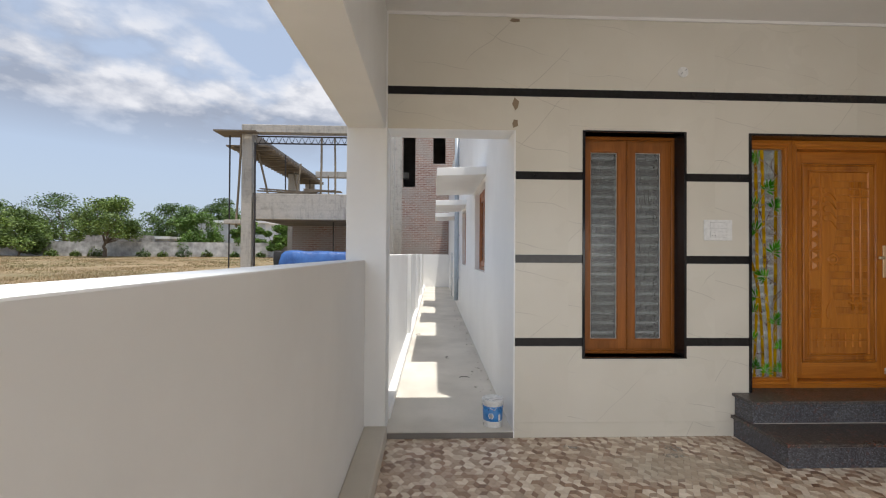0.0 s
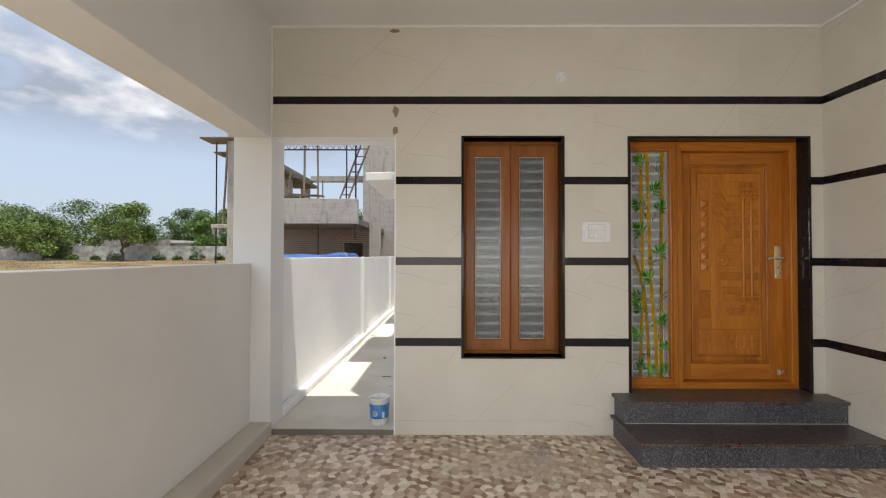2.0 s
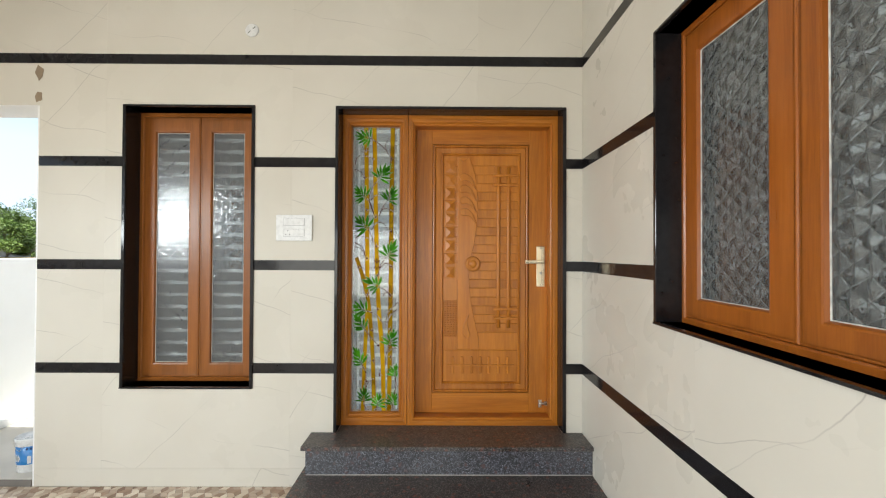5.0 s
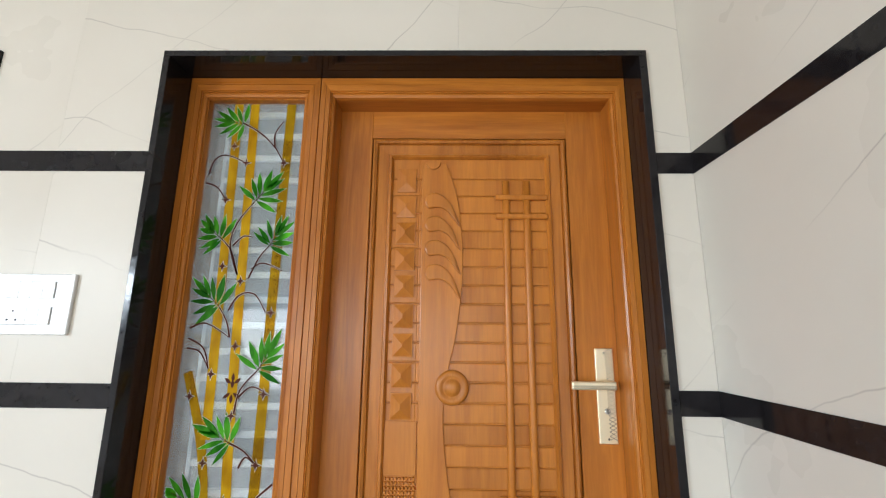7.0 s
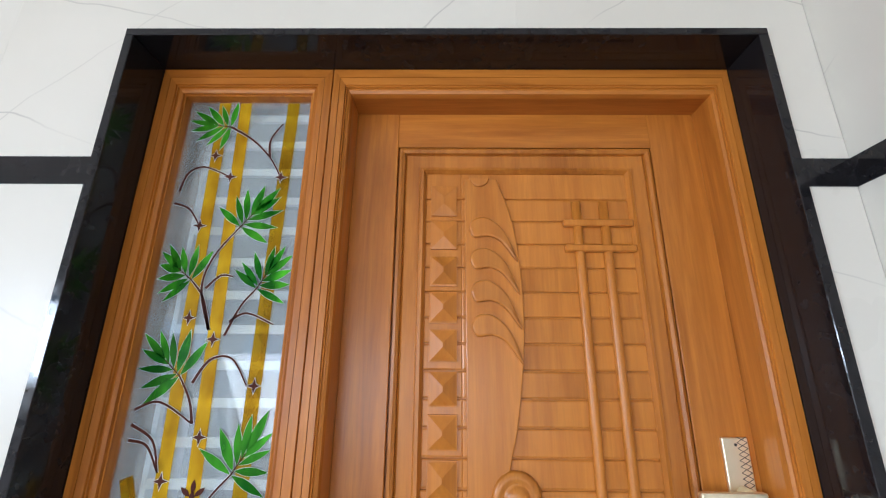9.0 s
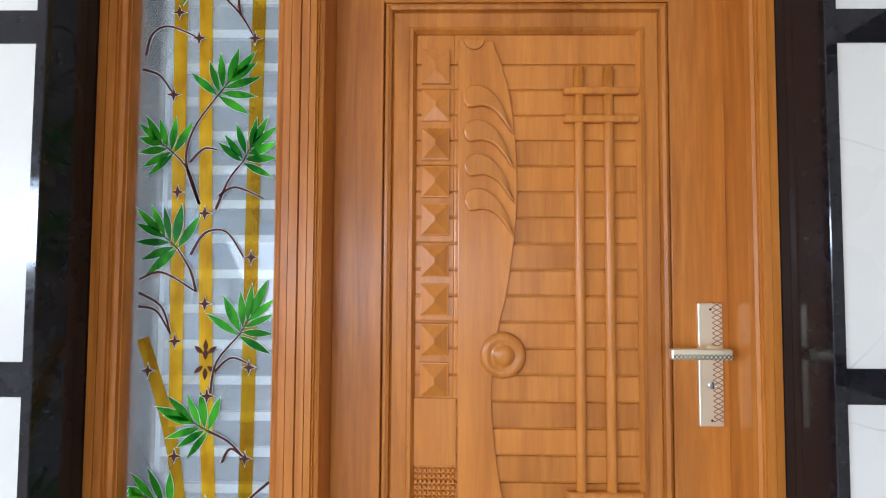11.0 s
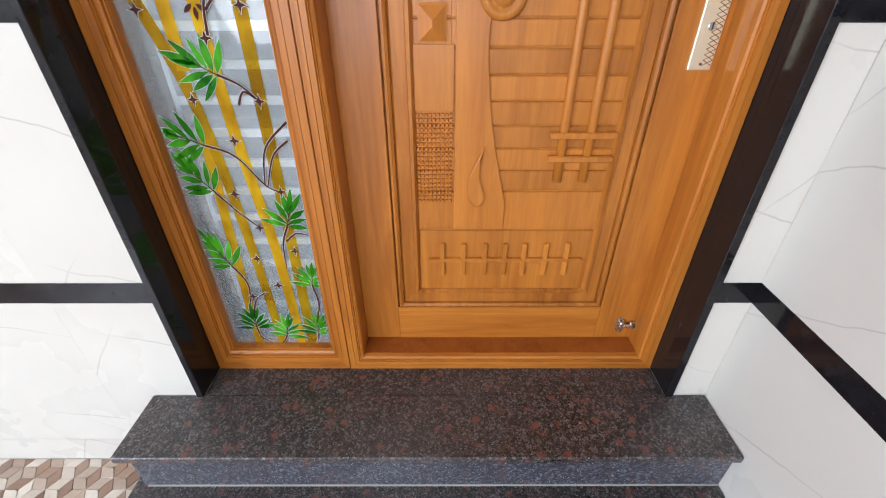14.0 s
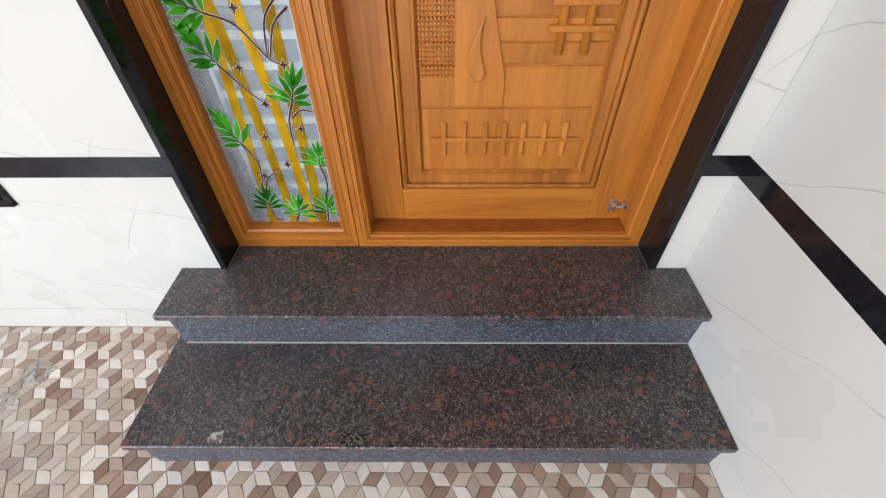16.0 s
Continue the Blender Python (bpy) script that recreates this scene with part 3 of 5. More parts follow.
def glass_paint(name, c1, c2, scale=30.0, seed=0.0, clear=0.35):
    """Translucent glass paint, brushed unevenly; part of the light passes straight through."""
    k = Mat(name)
    col = k.mix(k.grey(k.noise(scale, 3, 0.5, k.mapped((1, 1, 0.5), loc=(seed, 0, 0))), 0.35, 0.65), c1, c2)
    tone = k.grey(k.n("ObjectInfo").outputs["Random"], 0.0, 1.0, 0.6, 1.15)
    col = k.mix(1.0, col, k.n("CombineColor", Red=tone, Green=tone, Blue=tone).outputs["Color"], "MULTIPLY")
    m = k.done(col, 0.35, Specular_IOR_Level=0.1)
    tr = k.n("BsdfTransparent", Color=k.mix(0.55, col, tuple(c * 0.95 / max(c2) for c in c2)))
    mixer = k.t.nodes.new("ShaderNodeMixShader")
    mixer.inputs["Fac"].default_value = clear
    k.t.links.new(k.b.outputs["BSDF"], mixer.inputs[1]), k.t.links.new(tr.outputs["BSDF"], mixer.inputs[2])
    k.t.links.new(mixer.outputs["Shader"], k.t.nodes["Material Output"].inputs["Surface"])
    return m


LEAF_PAINT = glass_paint("green_glass_paint", (0.003, 0.065, 0.002), (0.14, 0.50, 0.022), 18.0, 0.0, 0.45)
STALK_PAINT = glass_paint("amber_glass_paint", (0.58, 0.30, 0.004), (0.98, 0.64, 0.012), 14.0, 0.0, 0.66)
TWIG_PAINT = simple("brown_glass_paint", (0.060, 0.018, 0.012), 0.6, Specular_IOR_Level=0.08)
ETCH = simple("silver_etching", (0.60, 0.62, 0.62), 0.4)
BRASS = simple("pale_brass", (0.90, 0.79, 0.56), 0.36, 0.85, 0.04, 5, 0.004)
DARK_METAL = simple("dark_engraving", (0.05, 0.04, 0.03), 0.5)
STEEL = simple("worn_steel", (0.62, 0.60, 0.56), 0.3, 1.0, 0.1, 60)

door = new("door_1")
door.matrix_basis = Matrix.Translation((3.28, 3.4, 0.345))
tagged(door, "closed carved teak entrance door with painted glass sidelight", "door", "", "structure")
for d in ((2.531, 2.551, 3.205, 3.330, 0.3495, 2.431), (4.002, 4.025, 3.205, 3.330, 0.3495, 2.431), (2.531, 4.025, 3.205, 3.330, 2.431, 2.450)):
    part("lining", boxes(d, bevel=0.0015), BLACK, door, "polished black granite door lining")
# wooden frame: jambs, mullion, head and sill
REEDS = ((0.0, 3.465), (0.0, 3.325), (0.03, 3.320), (0.36, 3.3190), (0.375, 3.3235), (0.39, 3.3195), (0.66, 3.3205), (0.68, 3.3250), (0.75, 3.3230), (0.77, 3.3280), (0.84, 3.3270), (0.95, 3.331), (1.0, 3.344), (1.0, 3.465))


def mitred(x0, x1, z0, z1, left, right, bottom, top):
    """Four moulded bars with mitred corners, as separate meshes: left, bottom, right, top."""
    bars = []
    for side in range(4):
        bm = bmesh.new()
        rows = []
        for f, y in REEDS:
            c = ((x0 + left * f, z0 + bottom * f), (x1 - right * f, z0 + bottom * f), (x1 - right * f, z1 - top * f), (x0 + left * f, z1 - top * f))
            (ax, az), (bx, bz) = c[side], c[(side + 1) % 4]
            rows.append((bm.verts.new((ax, y, az)), bm.verts.new((bx, y, bz))))
        for (a0, b0), (a1, b1) in zip(rows, rows[1:]):
            bm.faces.new((a0, b0, b1, a1))
        bmesh.ops.recalc_face_normals(bm, faces=bm.faces[:])
        bars.append(bm)
    return bars


for dims in ((2.5515, 2.9920, 0.3490, 2.4308, 0.058, 0.054, 0.079, 0.069), (2.9930, 4.0018, 0.3490, 2.4308, 0.049, 0.050, 0.050, 0.0715)):
    for nm, bm in zip(("bottom_rail", "jamb", "head", "jamb"), mitred(*dims)):
        part(nm, bm, TEAK if nm == "jamb" else TEAK_X, door, "moulded teak frame piece with mitred corners")
part("sill_rebate", boxes((3.042, 3.952, 3.344, 3.46, 0.385, 0.4005)), TEAK_RED, door, "darker worn step of the sill")
part("bead", ring(2.6075, 2.940, 0.426, 2.364, [(0, 3.338), (0.004, 3.337), (0.007, 3.355), (0.007, 3.37)]), TEAK, door)
pane = part("pane", boxes((2.609, 2.939, 3.360, 3.365, 0.428, 2.363)), SIDE_GLASS, door, "clear sidelight pane with painted bamboo")
pane.visible_shadow = False
for k in range(24):
    z = 0.47 + 0.0815 * k
    part("grille_bar", boxes((2.640, 2.920, 3.412, 3.424, z - 0.010, z + 0.010)), GRILLE, door)

for x in (2.640, 2.908):
    part("grille_upright", boxes((x, x + 0.012, 3.410, 3.426, 0.36, 2.42)), GRILLE, door)


def flat_shape(outline, y, thick=0.0008):
    return prism(outline, y, y + thick)


def ribbon(points, w0, w1, y):
    """A painted stroke along points (x, z), tapering from w0 to w1."""
    pts = smooth_line(points)
    left, right = [], []
    for i, (x, z) in enumerate(pts):
        ax, az = pts[max(i - 1, 0)]
        bx, bz = pts[min(i + 1, len(pts) - 1)]
        n = math.hypot(bx - ax, bz - az) or 1
        nx, nz = -(bz - az) / n, (bx - ax) / n
        w = (w0 + (w1 - w0) * i / (len(pts) - 1)) / 2
        left.append((x + nx * w, z + nz * w)), right.append((x - nx * w, z - nz * w))
    bm = bmesh.new()
    lv, rv = [bm.verts.new((x, y, z)) for x, z in left], [bm.verts.new((x, y, z)) for x, z in right]
    lb, rb = [bm.verts.new((x, y + 0.0008, z)) for x, z in left], [bm.verts.new((x, y + 0.0008, z)) for x, z in right]
    for i in range(len(pts) - 1):
        for quad in ((lv[i], lv[i + 1], rv[i + 1], rv[i]), (lb[i], lb[i + 1], lv[i + 1], lv[i]), (rv[i], rv[i + 1], rb[i + 1], rb[i])):
            bm.faces.new(quad)
    bmesh.ops.recalc_face_normals(bm, faces=bm.faces[:])
    return bm


def smooth_line(points, n=6):
    """Catmull-Rom through points."""
    p = [points[0], *points, points[-1]]
    out = []
    for i in range(1, len(p) - 2):
        for k in range(n):
            t = k / n
            out.append(tuple(0.5 * (2 * p[i][c] + (p[i + 1][c] - p[i - 1][c]) * t + (2 * p[i - 1][c] - 5 * p[i][c] + 4 * p[i + 1][c] - p[i + 2][c]) * t * t + (3 * p[i][c] - p[i - 1][c] - 3 * p[i + 1][c] + p[i + 2][c]) * t ** 3) for c in (0, 1)))
    out.append(points[-1])
    return out


def leaf_outline(x, z, angle, length, width):
    pts = []
    ca, sa = math.cos(angle), math.sin(angle)
    for u, v in ((0, 0), (0.12, 0.20), (0.28, 0.41), (0.45, 0.5), (0.64, 0.43), (0.82, 0.24), (1, 0), (0.82, -0.24), (0.64, -0.43), (0.45, -0.5), (0.28, -0.41), (0.12, -0.20)):
        a, b = u * length, v * width
        pts.append((x + a * ca - b * sa, z + a * sa + b * ca))
    return pts


GX0, GX1 = 2.624, 2.943
Y_PAINT = 3.3585
for n_, line, wd in ((1, [(2.712, 2.355), (2.718, 1.90), (2.727, 1.28)], 0.029), (2, [(2.767, 2.355), (2.778, 1.90), (2.789, 1.475), (2.804, 1.13), (2.832, 0.80), (2.842, 0.432)], 0.029), (3, [(2.893, 2.355), (2.886, 1.75), (2.885, 1.35), (2.878, 0.432)], 0.030), (4, [(2.650, 1.47), (2.712, 1.28), (2.742, 1.10), (2.765, 0.80), (2.778, 0.432)], 0.027), (5, [(2.726, 1.13), (2.712, 0.80), (2.700, 0.432)], 0.026)):
    part("painted_stalk", ribbon(line, wd, wd, Y_PAINT + 0.0002 + 0.0001 * n_), STALK_PAINT, pane, "amber painted bamboo stalk")

SPRAYS = (((2.738, 2.283), 172, 0.075), ((2.803, 2.010), 52, 0.085), ((2.708, 1.880), 142, 0.078), ((2.862, 1.860), 62, 0.080), ((2.722, 1.668), 138, 0.088), ((2.862, 1.478), 58, 0.085), ((2.800, 1.272), 152, 0.078), ((2.722, 1.108), 158, 0.082), ((2.708, 0.985), 128, 0.080), ((2.882, 0.880), 74, 0.078), ((2.692, 0.745), 118, 0.078), ((2.916, 0.672), 82, 0.062), ((2.708, 0.500), 92, 0.066), ((2.800, 0.468), 80, 0.066), ((2.905, 0.478), 84, 0.066))
rng = random.Random(7)
for (bx, bz), deg, size in SPRAYS:
    ang = radians(deg)
    reach, fan = (1.75, 0.74) if 0.7 < bz < 1.15 and deg > 90 else (1.0, 1.0)
    sprig = part("painted_vein", ribbon([(bx, bz), (bx + size * reach * 0.56 * math.cos(ang), bz + size * reach * 0.56 * math.sin(ang))], 0.003, 0.0015, Y_PAINT - 0.0012), TWIG_PAINT, pane)
    for along, spread in ((0.0, 84), (0.0, -84), (0.08, 62), (0.10, -60), (0.22, 42), (0.24, -38), (0.40, 20), (0.42, -18), (0.56, 2)):
        a2 = ang + radians(spread * fan + rng.uniform(-6, 6))
        lx, lz = bx + size * reach * along * math.cos(ang), bz + size * reach * along * math.sin(ang)
        ln = size * rng.uniform(0.92, 1.12)
        wd = ln * rng.uniform(0.19, 0.235)
        tip = lx + ln * math.cos(a2)
        if tip < GX0 + 0.003:
            ln *= max(0.25, (lx - GX0 - 0.003) / max(1e-3, lx - tip))
        elif tip > GX1 - 0.003:
            ln *= max(0.25, (GX1 - 0.003 - lx) / max(1e-3, tip - lx))
        part("leaf_edge", flat_shape(leaf_outline(lx, lz, a2, ln, wd + 0.0013), Y_PAINT - 0.0006), ETCH, pane)
        part("painted_leaf", flat_shape(leaf_outline(lx + 0.0012 * math.cos(a2), lz + 0.0012 * math.sin(a2), a2, ln - 0.003, wd), Y_PAINT - 0.0010), LEAF_PAINT, pane)

TWIGS = (
    [(2.738, 2.283), (2.80, 2.245), (2.85, 2.195), (2.884, 2.14)], [(2.850, 2.195), (2.846, 2.245), (2.872, 2.292)],
    [(2.639, 2.102), (2.652, 2.15), (2.690, 2.168), (2.758, 2.141)], [(2.633, 2.070), (2.672, 2.055), (2.704, 2.012)],
    [(2.768, 1.766), (2.736, 1.86), (2.752, 1.936), (2.803, 2.010)], [(2.768, 1.766), (2.742, 1.84), (2.708, 1.880)],
    [(2.805, 1.754), (2.832, 1.82), (2.862, 1.860)], [(2.811, 1.785), (2.848, 1.804), (2.911, 1.779)], [(2.745, 1.86), (2.775, 1.89), (2.805, 1.888)],
    [(2.766, 1.573), (2.752, 1.62), (2.722, 1.668)], [(2.752, 1.654), (2.782, 1.702), (2.830, 1.705), (2.870, 1.648)], [(2.640, 1.60), (2.690, 1.615), (2.766, 1.573)],
    [(2.640, 1.54), (2.680, 1.53), (2.712, 1.48)], [(2.640, 1.57), (2.690, 1.54), (2.712, 1.48)],
    [(2.803, 1.353), (2.815, 1.42), (2.862, 1.478)], [(2.812, 1.40), (2.850, 1.43), (2.905, 1.405)],
    [(2.800, 1.272), (2.845, 1.25), (2.882, 1.214)], [(2.832, 1.205), (2.850, 1.235), (2.882, 1.214)],
    [(2.722, 1.108), (2.790, 1.08), (2.850, 1.00), (2.885, 0.983)], [(2.935, 1.165), (2.870, 1.10), (2.848, 1.005)], [(2.930, 1.12), (2.885, 1.08), (2.855, 1.00)],
    [(2.708, 0.985), (2.760, 0.92), (2.805, 0.874)], [(2.882, 0.880), (2.858, 0.82), (2.852, 0.74)], [(2.870, 0.83), (2.90, 0.855), (2.935, 0.85)],
    [(2.692, 0.745), (2.722, 0.68), (2.712, 0.60)], [(2.712, 0.56), (2.735, 0.62), (2.775, 0.65)], [(2.916, 0.672), (2.925, 0.60), (2.905, 0.52)],
    [(2.708, 0.500), (2.715, 0.46), (2.74, 0.44)], [(2.800, 0.468), (2.79, 0.45), (2.78, 0.435)], [(2.905, 0.478), (2.90, 0.45), (2.89, 0.434)],
)
for line in TWIGS:
    part("twig_edge", ribbon(line, 0.0082, 0.0052, Y_PAINT - 0.0008), ETCH, pane)
    part("painted_twig", ribbon(line, 0.0066, 0.0036, Y_PAINT - 0.0013), TWIG_PAINT, pane)
STARS = ((2.712, 2.20), (2.758, 2.141), (2.884, 2.14), (2.704, 2.012), (2.719, 1.793), (2.781, 1.746), (2.886, 1.649), (2.786, 1.547), (2.722, 1.465), (2.665, 1.401), (2.886, 1.409), (2.796, 1.347), (2.882, 1.214), (2.728, 1.218), (2.798, 1.12), (2.762, 0.976), (2.885, 0.983), (2.804, 0.874), (2.887, 0.797), (2.772, 0.771), (2.814, 0.674), (2.727, 0.631))


def star(x, z, r, y):
    return flat_shape([(x + (r if k % 2 == 0 else r * 0.34) * math.sin(math.pi * k / 4), z + (r if k % 2 == 0 else r * 0.34) * math.cos(math.pi * k / 4)) for k in range(8)], y)


for x, z in STARS:
    part("star_edge", star(x, z, 0.0182, Y_PAINT - 0.0014), ETCH, pane)
    part("painted_star", star(x, z, 0.0158, Y_PAINT - 0.0019), TWIG_PAINT, pane)
for dx, dz, a in ((0, 0.030, 90), (0.012, 0.022, 40), (-0.012, 0.022, 140), (0, -0.030, 270), (0.012, -0.022, 320), (-0.012, -0.022, 220), (0.0, 0.0, 90)):
    part("painted_motif", flat_shape(leaf_outline(2.790 + dx * 0.4, 1.425 + dz * 0.6, radians(a), 0.026, 0.010), Y_PAINT - 0.0007), TWIG_PAINT, pane)

for stroke in pane.children:
    stroke.location.x = -0.009

# the leaf: stiles and rails round a carved panel
LF = 3.414
leaf = part("door_leaf", boxes((3.041, 3.156, LF, 3.466, 0.402, 2.362), (3.826, 3.953, LF, 3.466, 0.402, 2.362), bevel=0.002), TEAK, door, "varnished teak door leaf")
part("rail", boxes((3.156, 3.826, LF + 0.0005, 3.466, 0.402, 0.539)), TEAK_X, leaf)
part("rail", boxes((3.156, 3.826, LF + 0.0005, 3.466, 2.258, 2.362)), TEAK_X, leaf)
part("panel_moulding", ring(3.156, 3.826, 0.539, 2.258, [(0, LF + 0.018), (0.004, LF + 0.018), (0.0055, LF - 0.004), (0.012, LF - 0.007), (0.019, LF - 0.003), (0.021, LF + 0.006), (0.026, LF + 0.002), (0.058, LF + 0.004), (0.062, LF - 0.004), (0.070, LF - 0.006), (0.076, LF + 0.002), (0.079, LF + 0.012)]), TEAK, leaf, "moulded teak border round the carving")
PB = LF + 0.010
CARVE = Matrix(((0.99, 0, 0, 0.0265), (0, 1, 0, 0), (0, 0, 0.985, 0.0195), (0, 0, 0, 1)))


def carved(name, bm, label="", smooth=False):
    return part(name, bm, TEAK_CARVED, leaf, label, smooth, CARVE)


carved("panel", boxes((3.232, 3.768, PB, 3.462, 0.592, 2.202)))


def board(x0, x1, z0, z1):
    return ring(x0, x1, z0, z1, [(0, PB + 0.001), (0.001, PB - 0.0035), (0.004, PB - 0.005)], True)


edges = [2.198] + [2.122 - 0.0616 * k for k in range(20)]
for z1, z0 in zip(edges, edges[1:]):
    carved("board", board(3.330, 3.766, z0 + 0.001, z1 - 0.001))
    carved("board", board(3.2375, 3.332, z0 + 0.001, z1 - 0.001))
carved("board", board(3.2375, 3.766, 0.826, 0.948))
carved("board", board(3.2375, 3.766, 0.598, 0.822))
carved("plain_block", ring(3.2375, 3.338, 1.174, 1.330, [(0, PB), (0.001, PB - 0.007), (0.002, PB - 0.008)], True))
stem = [(3.339, 2.180), (3.423, 2.178)] + smooth_line([(3.423, 2.176), (3.451, 2.092), (3.469, 1.997), (3.478, 1.877), (3.477, 1.757), (3.466, 1.652), (3.452, 1.560), (3.434, 1.485), (3.420, 1.366), (3.421, 1.284), (3.435, 1.159), (3.457, 1.043), (3.487, 0.915)], 4)[1:] + [(3.487, 0.830), (3.341, 0.830)]
carved("carved_stem", prism(stem[::-1], PB - 0.011, PB + 0.002, 0.003), "long carved stem")
carved("half_disc", prism([(3.377 + 0.026 * math.cos(math.pi * (1 + k / 10)), 2.181 + 0.026 * math.sin(math.pi * (1 + k / 10))) for k in range(11)], PB - 0.016, PB, 0.003))
for k in range(4):
    dz, dx = -0.0823 * k, 0.0015 * k
    carved("carved_petal", prism([(x + dx, z + dz) for x, z in smooth_line([(3.349, 2.040), (3.360, 2.063), (3.398, 2.066), (3.440, 2.028), (3.468, 1.950), (3.430, 2.000), (3.398, 2.017), (3.362, 2.014), (3.349, 2.036)], 3)[:-1]], PB - 0.020, PB - 0.004, 0.005))
carved("carved_drop", prism(smooth_line([(3.420, 1.084), (3.385, 1.010), (3.377, 0.948), (3.402, 0.907), (3.428, 0.930), (3.411, 1.000), (3.419, 1.080)], 3)[:-1][::-1], PB - 0.020, PB - 0.004, 0.005))
carved("boss", lathe([(0.052, -0.002), (0.054, 0.010), (0.049, 0.017), (0.036, 0.019), (0.030, 0.014), (0.026, 0.014), (0.023, 0.019), (0.010, 0.022), (0.002, 0.0225)], 32, (3.445, PB, 1.430), "Y"), "round turned boss", True)
for i, (z1, z0) in enumerate(((2.159, 2.073), (2.060, 1.983), (1.967, 1.889), (1.876, 1.799), (1.786, 1.709), (1.690, 1.611), (1.596, 1.520), (1.503, 1.426), (1.413, 1.332))):
    h = (0.004, 0.008, 0.012)[min(i, 2)] if i < 2 else 0.016
    carved("carved_pyramid", ring(3.2515, 3.3195, z0, z1, [(0, PB + 0.002), (0.001, PB - 0.010), (0.004, PB - 0.0105), (0.0335, PB - 0.0105 - h)], True))


def rod(x0, z0, x1, z1, r):
    """A half-round carved rod with rounded ends."""
    pts = [(x0 + (x1 - x0) * k / 6, PB - 0.008, z0 + (z1 - z0) * k / 6) for k in range(7)]
    return tube(pts, r, 10, 0.8)


for x in (3.6255, 3.6955):
    carved("carved_rod", rod(x, 2.112, x, 0.982, 0.0125), "", True)
for z in (2.054, 1.987, 1.113, 1.049):
    carved("carved_crossbar", boxes((3.588 if z > 1.5 else 3.590, 3.764, PB - 0.020, PB, z - 0.009, z + 0.009), bevel=0.003))
carved("carved_crossbar", boxes((3.263, 3.740, PB - 0.015, PB, 0.712, 0.726), bevel=0.003))
for x in (3.308, 3.373, 3.439, 3.500, 3.560, 3.626, 3.691):
    carved("carved_tooth", boxes((x - 0.009, x + 0.009, PB - 0.0135, PB, 0.660, 0.779), bevel=0.004))
nub = bmesh.new()
for i in range(9):
    for j in range(20):
        x0, z0 = 3.239 + 0.0108 * i, 0.916 + 0.01275 * j
        a = [nub.verts.new(p) for p in ((x0, PB, z0), (x0 + 0.0108, PB, z0), (x0 + 0.0108, PB, z0 + 0.01275), (x0, PB, z0 + 0.01275))]
        b = [nub.verts.new(p) for p in ((x0 + 0.003, PB - 0.011, z0 + 0.003), (x0 + 0.0078, PB - 0.011, z0 + 0.003), (x0 + 0.0078, PB - 0.011, z0 + 0.0097), (x0 + 0.003, PB - 0.011, z0 + 0.0097))]
        for k in range(4):
            nub.faces.new((a[k], a[(k + 1) % 4], b[(k + 1) % 4], b[k]))
        nub.faces.new(b)
carved("carved_grid", nub, "grid of small carved studs")

# handle and bolt
handle = part("door_handle", boxes((3.879, 3.935, LF - 0.008, LF, 1.279, 1.557), bevel=0.0025, segments=2), BRASS, door, "pale brass lever handle on a long plate")
part("lever", boxes((3.790, 3.922, LF - 0.062, LF - 0.046, 1.439, 1.463), bevel=0.004, segments=2), BRASS, handle)
part("neck", lathe([(0.013, 0.0), (0.013, 0.05), (0.011, 0.052)], 18, (3.906, LF - 0.004, 1.451), "Y"), BRASS, handle, "", True)
hatch = bmesh.new()
for k in range(23):
    z = 1.290 + 0.0117 * k
    for s in (1, -1):
        a = Vector((3.9105, LF - 0.0084, z if s > 0 else z + 0.0117))
        b = Vector((3.9325, LF - 0.0084, z + 0.0117 if s > 0 else z))
        n = (b - a).cross(Vector((0, 1, 0))).normalized() * 0.0007
        hatch.faces.new([hatch.verts.new(p) for p in (a - n, b - n, b + n, a + n)])
part("engraving", hatch, DARK_METAL, handle, "fine cross-hatched engraving")
hatch = bmesh.new()
for k in range(14):
    x = 3.792 + 0.0092 * k
    for s in (1, -1):
        a, b = Vector((x, LF - 0.0624, 1.441 if s > 0 else 1.452)), Vector((x + 0.0092, LF - 0.0624, 1.452 if s > 0 else 1.441))
        n = (b - a).cross(Vector((0, 1, 0))).normalized() * 0.0008
        hatch.faces.new([hatch.verts.new(p) for p in (a - n, b - n, b + n, a + n)])
part("engraving", hatch, DARK_METAL, handle)
for z, r in ((1.543, 0.003), (1.293, 0.003)):
    part("screw", lathe([(r, 0), (r, 0.0095), (r * 0.5, 0.0105)], 10, (3.907, LF, z), "Y"), DARK_METAL, handle)
lock = part("keyhole", lathe([(0.009, 0.0), (0.009, 0.010), (0.007, 0.0115), (0.006, 0.0105)], 18, (3.908, LF, 1.372), "Y"), STEEL, handle)
part("slot", boxes((3.9065, 3.9095, LF - 0.0125, LF - 0.010, 1.366, 1.378)), DARK_METAL, lock)
bolt = part("door_bolt", boxes((3.893, 3.917, LF - 0.005, LF, 0.436, 0.490), bevel=0.002), STEEL, door, "small worn steel latch low on the door")
part("hasp", boxes((3.896, 3.914, LF - 0.020, LF - 0.004, 0.442, 0.484), bevel=0.006, segments=2), STEEL, bolt, "dark rounded steel hasp")
part("slide", tube([(3.905 + 0.012 * k, LF - 0.012, 0.466) for k in range(5)], 0.006, 10), STEEL, bolt, "", True)
part("keeper", boxes((3.934, 3.952, LF - 0.014, LF, 0.452, 0.480), bevel=0.003), STEEL, bolt, "short steel keeper")
